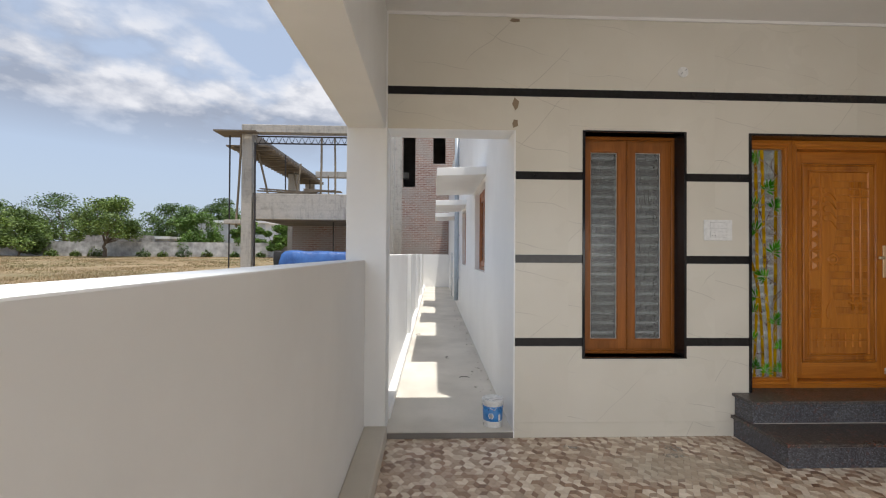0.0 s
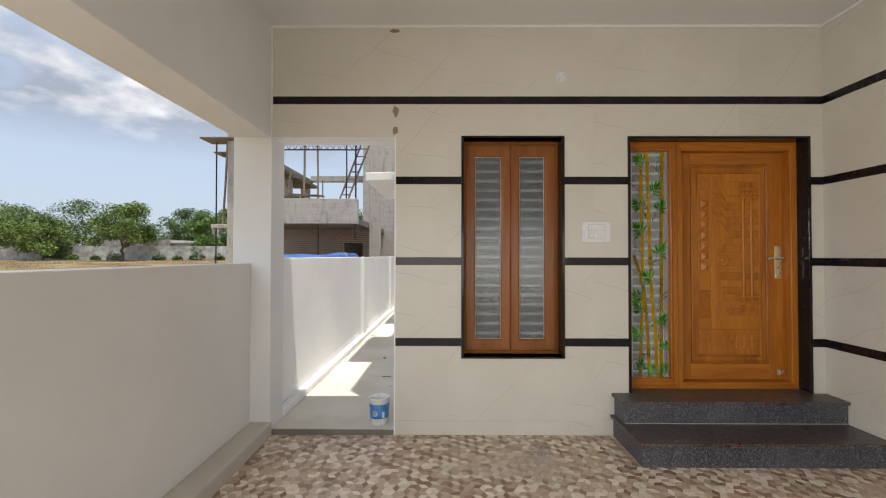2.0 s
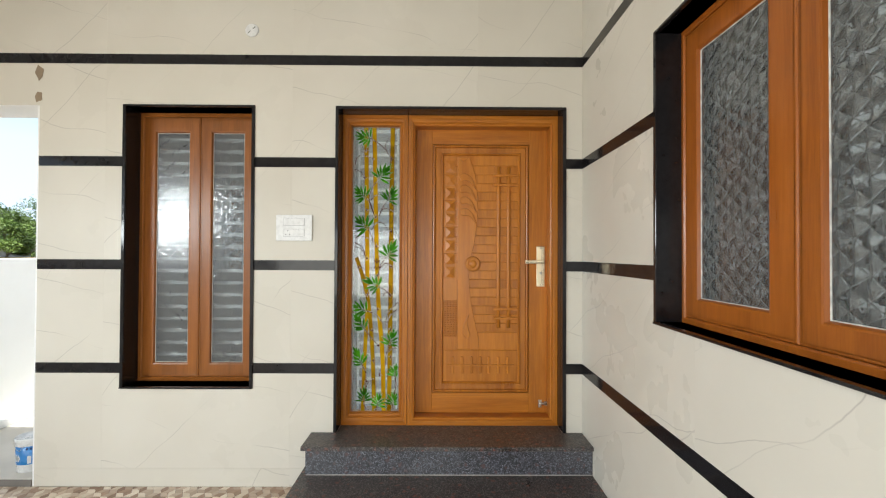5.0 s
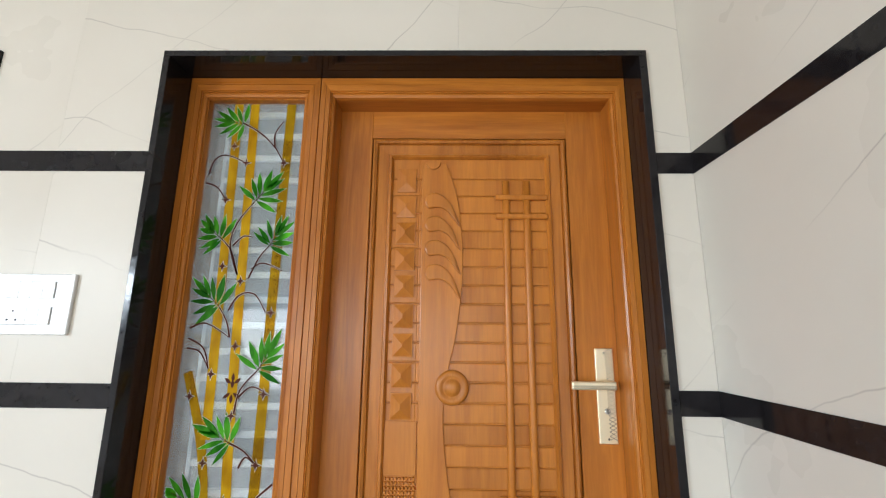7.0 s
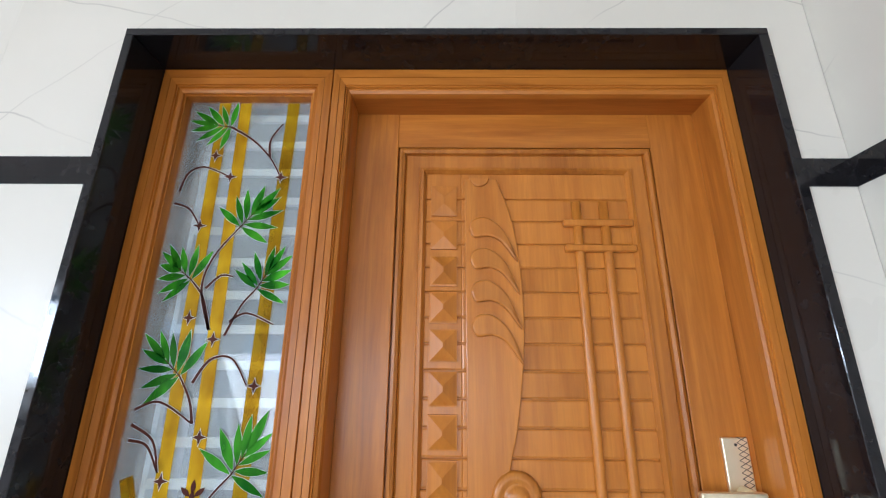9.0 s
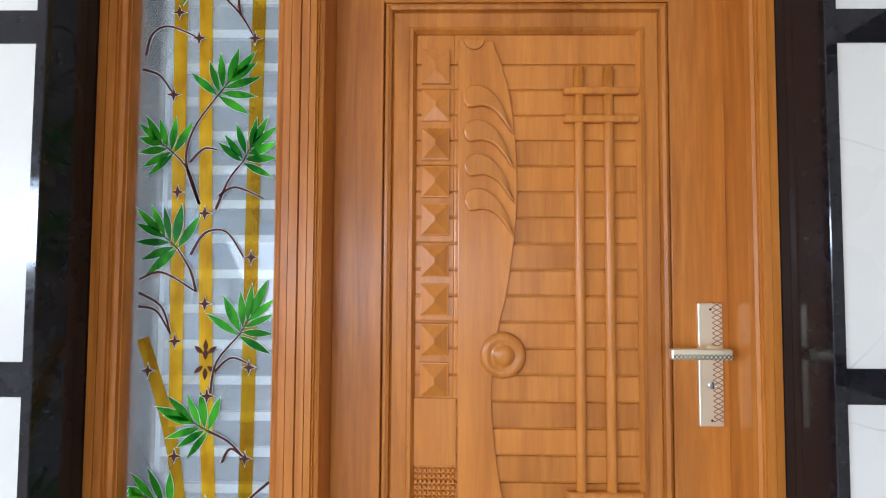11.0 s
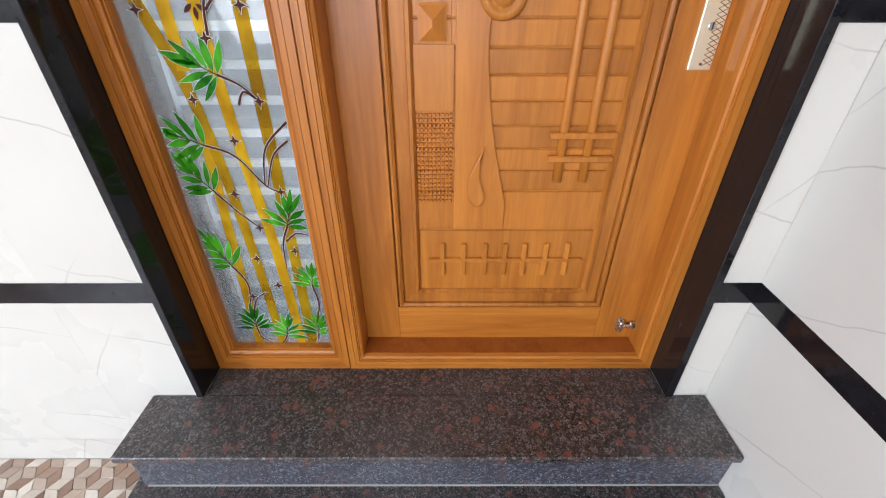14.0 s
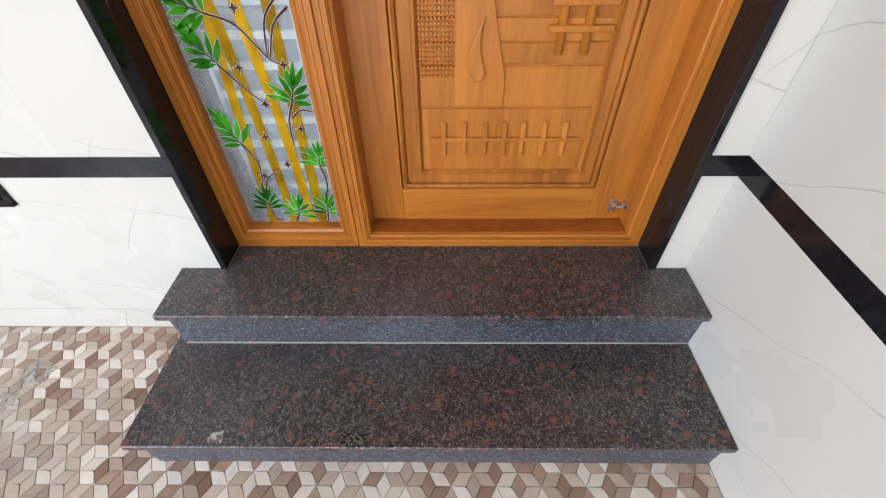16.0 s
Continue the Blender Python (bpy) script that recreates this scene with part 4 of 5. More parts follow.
part("stud", lathe([(0.005, 0.0), (0.005, 0.012), (0.002, 0.015)], 14, (3.944, LF - 0.010, 0.466), "Y"), DARK_METAL, bolt, "", True)
for z in (0.444, 0.482):
    part("screw", lathe([(0.003, 0.0), (0.003, 0.0065), (0.001, 0.007)], 8, (3.905, LF, z), "Y"), DARK_METAL, bolt)
part("screw", lathe([(0.003, 0), (0.003, 0.002), (0.001, 0.003)], 8, (3.985, 3.340, 1.13), "Y"), GRILLE, door, "small white paint blob")
handle.location, bolt.location = (0, 0, -0.006), (0, 0, 0.002)
rng = random.Random(17)
for k in range(12):
    x, y = rng.uniform(3.2, 3.6), rng.uniform(3.356, 3.372)
    part("paint_speck", lathe([(0.0022, 0), (0.0018, 0.0008), (0.0005, 0.001)], 7, (x, y, 0.397)), GRILLE, door)

# ---- small fixtures on the porch walls ----
PLASTIC = simple("white_plastic", (0.72, 0.72, 0.71), 0.28, 0.0, 0.04, 20, 0.01)
PLASTIC_GREY = simple("grey_plastic_gap", (0.30, 0.30, 0.30), 0.4)
DARK = simple("dark_hole", (0.02, 0.02, 0.02), 0.7)
RAW = plaster("broken_plaster", (0.33, 0.25, 0.17), (0.20, 0.15, 0.10), 0.95, 0.5)
switch = thing("switch_board", (2.27, WALL_Y, 1.576), "white plastic switch board with rockers and a socket", "switch board")
plate = part("plate", boxes((2.155, 2.386, WALL_Y - 0.011, WALL_Y - 0.0005, 1.576, 1.743), bevel=0.003, segments=2), PLASTIC, switch)
for z0, z1 in ((1.674, 1.722), (1.602, 1.652)):
    part("inset", boxes((2.203, 2.338, WALL_Y - 0.0118, WALL_Y - 0.011, z0, z1)), PLASTIC_GREY, switch, "grey gap round the modules")
    for n_ in range(4):
        if z0 > 1.65 or n_ > 1:
            part("rocker", boxes((2.2045 + n_ * 0.033, 2.2370 + n_ * 0.033, WALL_Y - 0.0148, WALL_Y - 0.0116, z0 + 0.0015, z1 - 0.0015), bevel=0.0006), PLASTIC, switch)
sock = part("socket", boxes((2.2045, 2.2700, WALL_Y - 0.0145, WALL_Y - 0.0116, 1.6035, 1.6505), bevel=0.001), PLASTIC, switch)
for dx, dz in ((0, 0.014), (-0.012, -0.010), (0.012, -0.010)):
    part("pin_hole", lathe([(0.0032, 0), (0.0032, 0.0008)], 10, (2.232 + dx, WALL_Y - 0.0144, 1.626 + dz), "Y"), DARK, sock)
lampbox = thing("wall_lamp_point", (1.985, WALL_Y, 2.94), "round white wall lamp cover plate with two screws", "lamp point")
part("disc", lathe([(0.043, 0.0), (0.043, 0.004), (0.040, 0.008), (0.012, 0.009), (0.004, 0.009)], 28, (1.985, WALL_Y, 2.939), "Y"), PLASTIC, lampbox)
for s in (-1, 1):
    part("screw", prism([(1.985 + s * 0.016 + a * 0.010, 2.939 + s * 0.014 + b * 0.010) for a, b in ((-0.7, -0.9), (0.9, 0.7), (0.7, 0.9), (-0.9, -0.7))], WALL_Y - 0.0105, WALL_Y - 0.0085), DARK, lampbox)
for pts, nm in (([(0.598, 2.655), (0.612, 2.695), (0.640, 2.672), (0.634, 2.635), (0.618, 2.612)], "a"), ([(0.600, 2.500), (0.610, 2.524), (0.632, 2.520), (0.634, 2.482), (0.606, 2.470)], "b"), ([(0.580, 3.322), (0.596, 3.338), (0.640, 3.334), (0.642, 3.318), (0.604, 3.312)], "c")):
    tagged(part("plaster_patch", prism([(0.618 + (x - 0.618) * 1.35, pts[0][1] + (z - pts[0][1]) * 1.25) for x, z in pts], WALL_Y - 0.003, WALL_Y - 0.0003, 0.001), RAW), "small rough brown cement patch on the wall tiles", "cement patch", "cement patches")


def splash(name, x, y, z, rx, ry, seed, material, label, group=""):
    """A thin dried spill with an uneven edge."""
    r = random.Random(seed)
    bm = bmesh.new()
    n = 22
    rim = [bm.verts.new((x + rx * (0.75 + 0.4 * r.random()) * math.cos(2 * math.pi * k / n), y + ry * (0.75 + 0.4 * r.random()) * math.sin(2 * math.pi * k / n), z + 0.0006)) for k in range(n)]
    inner = [bm.verts.new((x + (v.co.x - x) * 0.7, y + (v.co.y - y) * 0.7, z + 0.0022 + 0.001 * r.random())) for v in rim]
    for k in range(n):
        bm.faces.new((rim[k], rim[(k + 1) % n], inner[(k + 1) % n], inner[k]))
    bm.faces.new(inner)
    return tagged(part(name, bm, material, smooth=True), label, "spill", group)


SPILL = plaster("dried_cement_spill", (0.66, 0.62, 0.56), (0.50, 0.46, 0.40), 0.9, 0.5)
k = Mat("thin_cement_smear")
patchy = k.grey(k.noise(38.0, 5, 0.6), 0.44, 0.60, 0.0, 0.75)
SMEAR = k.done(k.mix(k.noise(20, 4), (0.44, 0.41, 0.37), (0.66, 0.62, 0.57)), 0.9, 0.0, Alpha=patchy)

for x, y, z, rx, ry, sd in ((1.787, 3.011, 0.0, 0.07, 0.06, 1), (1.009, 3.046, 0.0, 0.06, 0.03, 2), (1.731, 2.90, 0.0, 0.09, 0.035, 3), (2.645, 2.702, 0.174, 0.022, 0.03, 4)):
    splash("cement_spill", x, y, z, rx, ry, sd, SMEAR, "dried pale cement spill on the paving" if z == 0 else "pale cement smear on the granite step", "cement spills")

# ---- side passage, turned a little from the porch ----
COR = pose(0, WALL_Y, 0, 0, 0, -0.78)
END = 14.55
PASSAGE_FLOOR = plaster("passage_screed", (0.74, 0.70, 0.63), (0.55, 0.52, 0.46), 0.9, 0.3)
PVC = simple("grey_blue_pvc", (0.40, 0.46, 0.52), 0.35)
HOUSE_X, HOUSE_TOP = 0.612, 4.6
SHADES = ((1.80, 3.55), (4.95, 6.35), (7.55, 8.95))
WINDOWS = ((1.95, 3.20, 1.22, 2.37), (5.10, 6.20, 1.22, 2.37), (7.70, 8.80, 1.22, 2.37))
structure("floor_passage", boxes((-0.75, HOUSE_X + 0.02, 0.014, END, -0.3, 0.045), bevel=0.004), PASSAGE_FLOOR, "rough cement floor of the side passage", COR)
side = bmesh.new()
for a, b, c, d in holed(0.262, END + 1.5, 0.0, HOUSE_TOP, WINDOWS):
    box(side, HOUSE_X, HOUSE_X + 0.24, a, b, c, d)
bmesh.ops.remove_doubles(side, verts=side.verts[:], dist=1e-5)
structure("trim_passage_edge", boxes((OPEN_L + 0.002, OPEN_R - 0.012, WALL_Y - 0.004, WALL_Y - 0.0005, 0.0005, 0.044)), CONCRETE_DARK, "damp dark cement edge of the passage floor")
wall_house = structure("wall_house", side, WHITE, "white painted outer side wall of the house", COR)
structure("jamb_passage", boxes((OPEN_R - 0.012, OPEN_R - 0.001, WALL_Y + 0.002, WALL_Y + 0.262, 0.0, OPEN_T - 0.005)), WHITE, "white painted reveal of the passage opening")
structure("roof_house", boxes((HOUSE_X + 0.24, 5.0, 0.5, END + 1.5, 3.52, 3.7)), CONCRETE, "flat concrete roof slab of the house", COR)
par = [(-0.60, -0.468, 0.262, END, -0.3, 1.44)]
structure("wall_passage", boxes(*par, bevel=0.005), WHITE, "white painted parapet wall of the passage", COR)
structure("trim_ledge", boxes((-0.466, -0.385, 0.262, END, 0.0455, 0.115), bevel=0.008), WHITE, "low white ledge at the parapet foot", COR)
for y in (3.75, 7.0, 10.2):
    tagged(part("wall_pilaster", boxes((-0.4675, -0.405, y, y + 0.26, 0.116, 1.438), bevel=0.004), WHITE, m=COR), "shallow white pilaster on the parapet wall", "pilaster", "passage pilasters", "structure")
structure("wall_end", boxes((-0.60, HOUSE_X, END + 0.002, END + 0.14, -0.3, 1.43), bevel=0.005), WHITE, "white painted wall closing the passage", COR)
for y0, y1 in SHADES:
    bm = boxes((0.005, HOUSE_X - 0.0005, y0, y1, 2.43, 2.53), bevel=0.006)
    for v in bm.verts:
        if v.co.x < 0.1:
            v.co.z -= 0.025
    tagged(part("sunshade", bm, WHITE, m=COR), "white painted concrete sunshade over a window", "sunshade", "passage sunshades", "structure")
for n_, (y0, y1, z0, z1) in enumerate(WINDOWS):
    base = new("window_" + str(n_ + 3))
    base.matrix_basis = COR
    tagged(base, "brown wooden window in the white passage wall", "window", "passage windows", "structure")

    def put(name, bm, mat):
        turned(bm, True)
        return part(name, bm, mat, base, m=COR)

    X = HOUSE_X + 0.07
    put("window_frame", ring(y0, y1, z0, z1, [(0, X + 0.08), (0, X), (0.05, X), (0.055, X + 0.012), (0.055, X + 0.08)]), TEAK_RED)
    for k in range(3):
        a = y0 + 0.055 + (y1 - y0 - 0.11) * k / 3
        b = y0 + 0.055 + (y1 - y0 - 0.11) * (k + 1) / 3
        put("shutter", ring(a + 0.002, b - 0.002, z0 + 0.057, z1 - 0.057, [(0, X + 0.06), (0, X + 0.012), (0.07, X + 0.012), (0.075, X + 0.03)]), TEAK_RED)
        put("pane", boxes((a + 0.07, b - 0.07, X + 0.03, X + 0.036, z0 + 0.125, z1 - 0.125)), FIGURED_GLASS)


def pipe(y, x_off, r, z0, z1, material, label):
    p = thing("drain_pipe", (0, 0, 0), label, "pipe", "passage pipes")
    x = HOUSE_X - r - x_off
    part("pipe", tube([(x, y, z0 + (z1 - z0) * k / 4) for k in range(5)], r, 14), material, p, "", True, COR)
    for z in (z0 + 0.55, z0 + 1.6, z0 + 2.9):
        if z < z1:
            part("clamp", boxes((x - r - 0.004, HOUSE_X - 0.001, y - r - 0.004, y + r + 0.004, z, z + 0.025)), material, p, "", False, COR)
    return p


pipe(7.15, 0.02, 0.055, 0.30, 4.5, PVC, "grey-blue plastic drain pipe clamped to the wall")
pipe(10.8, 0.01, 0.03, 0.046, 1.5, PLASTIC, "thin white plastic pipe beside the passage wall")
pipe(11.3, 0.01, 0.022, 0.046, 1.2, PLASTIC, "thin white plastic pipe beside the passage wall")

# paint bucket
BLUE = simple("blue_label_print", (0.045, 0.22, 0.55), 0.3)
NAVY = simple("navy_label_print", (0.02, 0.035, 0.12), 0.35)
LABEL_GREY = simple("grey_label_print", (0.30, 0.34, 0.36), 0.4)
BX, BY, BZ = 0.472, 3.362, 0.0455
bucket = thing("paint_bucket", (BX, BY, BZ), "white plastic paint bucket with a blue printed label", "bucket")
part("body", lathe([(0.074, 0), (0.077, 0.004), (0.0845, 0.200), (0.0865, 0.205)], 36, (BX, BY, BZ)), PLASTIC, bucket, "", True)
part("label", lathe([(0.0772, 0.022), (0.0776, 0.0222), (0.0838, 0.172), (0.0834, 0.1722)], 36, (BX, BY, BZ)), BLUE, bucket, "blue printed paper label", True)
part("lid", lathe([(0.0868, 0.2055), (0.0890, 0.207), (0.0890, 0.218), (0.0860, 0.222), (0.0800, 0.2215), (0.0780, 0.214), (0.004, 0.214)], 36, (BX, BY, BZ)), PLASTIC, bucket, "white plastic lid", True)


def on_bucket(name, outline, mat, lab, lift=0.0012):
    """A flat print bent round the bucket: outline in (angle in degrees, height)."""
    bm = bmesh.new()
    vs = []
    for a, h in outline:
        r = 0.0772 + (h - 0.022) * 0.0413 + lift
        an = radians(a)
        vs.append(bm.verts.new((BX + r * math.cos(an), BY + r * math.sin(an), BZ + h)))
    bm.faces.new(vs)
    part(name, bm, mat, bucket, lab)


hexa = [(252 + 17 * math.cos(math.pi * k / 3), 0.098 + 0.026 * math.sin(math.pi * k / 3)) for k in range(6)]
on_bucket("emblem", hexa, PLASTIC, "pale six-sided printed emblem")
on_bucket("emblem_core", [(252 + 12 * math.cos(math.pi * k / 3), 0.098 + 0.018 * math.sin(math.pi * k / 3)) for k in range(6)], LABEL_GREY, "grey printed emblem", 0.0019)
for a0, a1, h0, h1, mt in ((236, 268, 0.140, 0.156, NAVY), (292, 312, 0.150, 0.164, NAVY), (238, 262, 0.040, 0.054, PLASTIC), (296, 310, 0.060, 0.110, PLASTIC)):
    on_bucket("print_bar", [(a0, h0), (a1, h0), (a1, h1), (a0, h1)], mt, "")
part("bail", tube([(BX + 0.090 * math.cos(a), BY + 0.090 * math.sin(a), BZ + 0.196 - 0.05 * math.sin((a - math.pi * 0.9) / 1.2 * math.pi / 1.0) ** 2) for a in [math.pi * (0.9 + 0.1 * k) for k in range(13)]], 0.0016, 6), STEEL, bucket, "thin wire handle", True)

# rubble and wire scraps in the passage
rng = random.Random(11)


def pebble(x, y, z, r):
    bm = bmesh.new()
    bmesh.ops.create_icosphere(bm, subdivisions=1, radius=r)
    for v in bm.verts:
        v.co = Vector((v.co.x * rng.uniform(0.7, 1.3), v.co.y * rng.uniform(0.7, 1.3), v.co.z * 0.55)) + Vector((x, y, z + r * 0.42))
    return bm


for k in range(70):
    y = rng.uniform(0.15, 8.0) ** 1.0
    x = HOUSE_X - abs(rng.gauss(0.0, 0.09)) - 0.02
    tagged(part("rubble_bit", pebble(x, y, 0.045, rng.uniform(0.006, 0.016)), SPILL, m=COR), "small lump of broken plaster on the passage floor", "rubble", "rubble by the wall")
for x, y, a in ((0.33, 1.45, 0.3), (-0.27, 4.0, 1.2), (0.20, 2.4, 2.0)):
    hook = tube([(x + 0.06 * math.cos(a + t * 2.4), y + 0.05 * math.sin(a + t * 2.4), 0.049) for t in [k / 8 for k in range(9)]], 0.0035, 6)
    tagged(part("wire_scrap", hook, DARK_METAL, m=COR), "bent dark wire scrap on the cement floor", "wire", "wire scraps")

# ---- outside: field, wall, trees, building site ----
def ground_z(x, y):
    return -0.28 + 0.03 * min(44.0, max(0.0, y - 8.0))


k = Mat("dry_field")
big, mid, fine = k.noise(0.09, 6, 0.6), k.noise(0.5, 6, 0.6, k.mapped((0.45, 1.0, 1.0))), k.noise(7.0, 6)
col = k.mix(k.grey(big, 0.35, 0.65), (0.205, 0.140, 0.075), (0.325, 0.235, 0.125))
col = k.mix(k.grey(mid, 0.40, 0.62), col, (0.36, 0.275, 0.16))
col = k.mix(k.grey(k.noise(0.22, 5, 0.6, k.mapped((0.5, 1.0, 1.0), (0, 0, 30))), 0.50, 0.64, 0, 0.6), col, (0.135, 0.135, 0.055))
col = k.mix(k.grey(fine, 0.42, 0.75, 0, 0.6), col, (0.17, 0.12, 0.06))
k.bump(k.math("ADD", fine, k.math("MULTIPLY", mid, 2.0)), 0.7, 0.10)
FIELD = k.done(col, 0.95)
gb = bmesh.new()
bmesh.ops.create_grid(gb, x_segments=160, y_segments=160, size=640)
for v in gb.verts:
    v.co.z = ground_z(v.co.x, v.co.y)
structure("ground", gb, FIELD, "dry open field with straw-coloured grass", category="field")

k = Mat("straw_grass")
tuft = k.mix(k.n("NewGeometry").outputs["Random Per Island"], (0.23, 0.165, 0.08), (0.42, 0.32, 0.18))
STRAW = k.done(k.mix(k.grey(k.noise(0.20, 5, 0.6), 0.48, 0.64, 0, 0.75), tuft, (0.15, 0.165, 0.06)), 0.9)
rng = random.Random(21)
vs, fs = [], []
for k in range(15000):
    y = 11 + 36 * rng.random() ** 0.75
    x = -y * rng.uniform(0.18, 1.2) - 0.5
    clump = 0.6 + 0.5 * math.sin(x * 0.7 + math.sin(y * 0.5) * 2) * math.sin(y * 0.45 + 1.0)
    z, h = ground_z(x, y), rng.uniform(0.07, 0.20) * clump
    for _ in range(4):
        b, a, w = len(vs), rng.uniform(0, math.pi), rng.uniform(0.012, 0.030)
        px, py = x + rng.gauss(0, 0.10), y + rng.gauss(0, 0.10)
        vs += [(px - w * math.cos(a), py - w * math.sin(a), z - 0.02), (px + w * math.cos(a), py + w * math.sin(a), z - 0.02), (px + rng.gauss(0, 0.05), py + rng.gauss(0, 0.05), z + h * rng.uniform(0.6, 1.1))]
        fs.append((b, b + 1, b + 2))
me = bpy.data.meshes.new("dry_grass")
me.from_pydata(vs, [], fs)
me.materials.append(STRAW)
tagged(new("dry_grass", me), "straw-coloured dry grass tufts on the field", "grass", "", "stuff")

BARK = simple("grey_bark", (0.14, 0.105, 0.075), 0.9, 0, 0.3, 4)


def foliage(name, a, b):
    k = Mat(name)
    col = k.mix(k.n("NewGeometry").outputs["Random Per Island"], a, b)
    col = k.mix(k.grey(k.noise(0.5, 3), 0.35, 0.65), col, tuple(c * 0.6 for c in a))
    return k.done(col, 0.55)


LEAVES = (foliage("leaves_olive", (0.10, 0.17, 0.028), (0.22, 0.31, 0.055)), foliage("leaves_deep", (0.075, 0.145, 0.032), (0.165, 0.26, 0.06)), foliage("leaves_fresh", (0.10, 0.20, 0.03), (0.20, 0.34, 0.055)))


def tree(px, py, height, spread, trunk, seed, leaf_mat, label, dense=1.5, size=0.36):
    r = random.Random(seed)
    z0 = ground_z(px, py)
    t = thing("tree", (px, py, z0), label, "tree", "trees beyond the field")
    wood_bm = bmesh.new()

    def limb(a, b, ra, rb):
        n = 5
        pts = [a.lerp(b, i / n) + Vector((r.uniform(-1, 1), r.uniform(-1, 1), 0)) * 0.06 * (b - a).length * (0 < i < n) for i in range(n + 1)]
        one = tube(pts, ra, 6, 1.0, rb / ra)
        me = bpy.data.meshes.new("limb")
        one.to_mesh(me)
        one.free()
        wood_bm.from_mesh(me)
        bpy.data.meshes.remove(me)

    top = Vector((px, py, z0 + height * trunk))
    limb(Vector((px, py, z0 - 0.1)), top, height * 0.035, height * 0.022)
    blobs = []
    for i in range(int(13 * dense)):
        a, u = r.uniform(0, 2 * math.pi), r.random() ** 0.5
        zc = z0 + height * (trunk + (1 - trunk) * r.uniform(0.12, 0.86))
        taper = math.sin(math.pi * min(0.92, 0.22 + 0.75 * (zc - z0 - height * trunk) / (height * (1 - trunk)))) ** 0.6
        c = Vector((px + spread * u * taper * math.cos(a), py + spread * u * taper * math.sin(a), zc))
        blobs.append((c, spread * r.uniform(0.26, 0.44)))
        if i % 2 == 0:
            limb(top, c, height * 0.012, height * 0.004)
    blobs.append((Vector((px, py, z0 + height * 0.86)), spread * 0.34))
    part("trunk", wood_bm, BARK, t)
    vs, fs = [], []
    for c, br in blobs:
        for _ in range(int(230 * dense)):
            d = Vector((r.gauss(0, 1), r.gauss(0, 1), r.gauss(0, 1))).normalized() * br * r.uniform(0.45, 1.08)
            d.z *= 0.72
            p = c + d
            u = Vector((r.gauss(0, 1), r.gauss(0, 1), r.gauss(0, 0.6))).normalized() * size * r.uniform(0.5, 1.1)
            w = u.cross(Vector((r.gauss(0, 1), r.gauss(0, 1), r.gauss(0, 1)))).normalized() * size * r.uniform(0.25, 0.5)
            b = len(vs)
            vs += [p - u * 0.5, p + w * 0.5, p + u * 0.5, p - w * 0.5]
            fs.append((b, b + 1, b + 2, b + 3))
    me = bpy.data.meshes.new("crown")
    me.from_pydata([tuple(v) for v in vs], [], fs)
    me.materials.append(leaf_mat)
    ob = new("crown", me)
    ob.parent = t
    ob.matrix_parent_inverse = t.matrix_basis.inverted()
    return t


FAR = "leafy green tree beyond the dry field"
for px, py, h, sp, tr, sd, lm, lab in (
    (-34.2, 45.5, 6.4, 2.9, 0.22, 1, 0, "broad leafy tree in front of the compound wall"),
    (-55.5, 55, 7.0, 4.2, 0.12, 2, 1, FAR), (-47.5, 50, 5.4, 3.6, 0.10, 3, 0, FAR), (-52.0, 62, 8.8, 4.8, 0.2, 4, 1, FAR), (-41.5, 56, 7.6, 4.0, 0.2, 5, 1, FAR),
    (-33.5, 60, 7.4, 3.0, 0.2, 6, 1, FAR), (-30.0, 66, 6.6, 3.2, 0.2, 7, 2, FAR), (-27.6, 50.5, 5.2, 2.6, 0.12, 8, 2, "round bright green tree behind the compound wall"), (-31.0, 64, 9.0, 3.6, 0.25, 9, 1, FAR), (-25.0, 66, 9.0, 3.4, 0.25, 10, 1, FAR), (-21.2, 50, 4.4, 1.7, 0.15, 11, 2, FAR), (-62, 58, 7.0, 4.5, 0.1, 12, 0, FAR), (-44.0, 46.6, 4.2, 2.6, 0.06, 13, 0, FAR), (-16.5, 47, 3.8, 1.6, 0.15, 14, 2, FAR), (-38.0, 64, 8.0, 3.6, 0.2, 15, 1, FAR), (-70, 66, 9, 5, 0.1, 16, 1, FAR), (-12, 70, 8, 4, 0.2, 17, 1, FAR)):
    tree(px, py, h, sp, tr, sd, LEAVES[lm], lab)
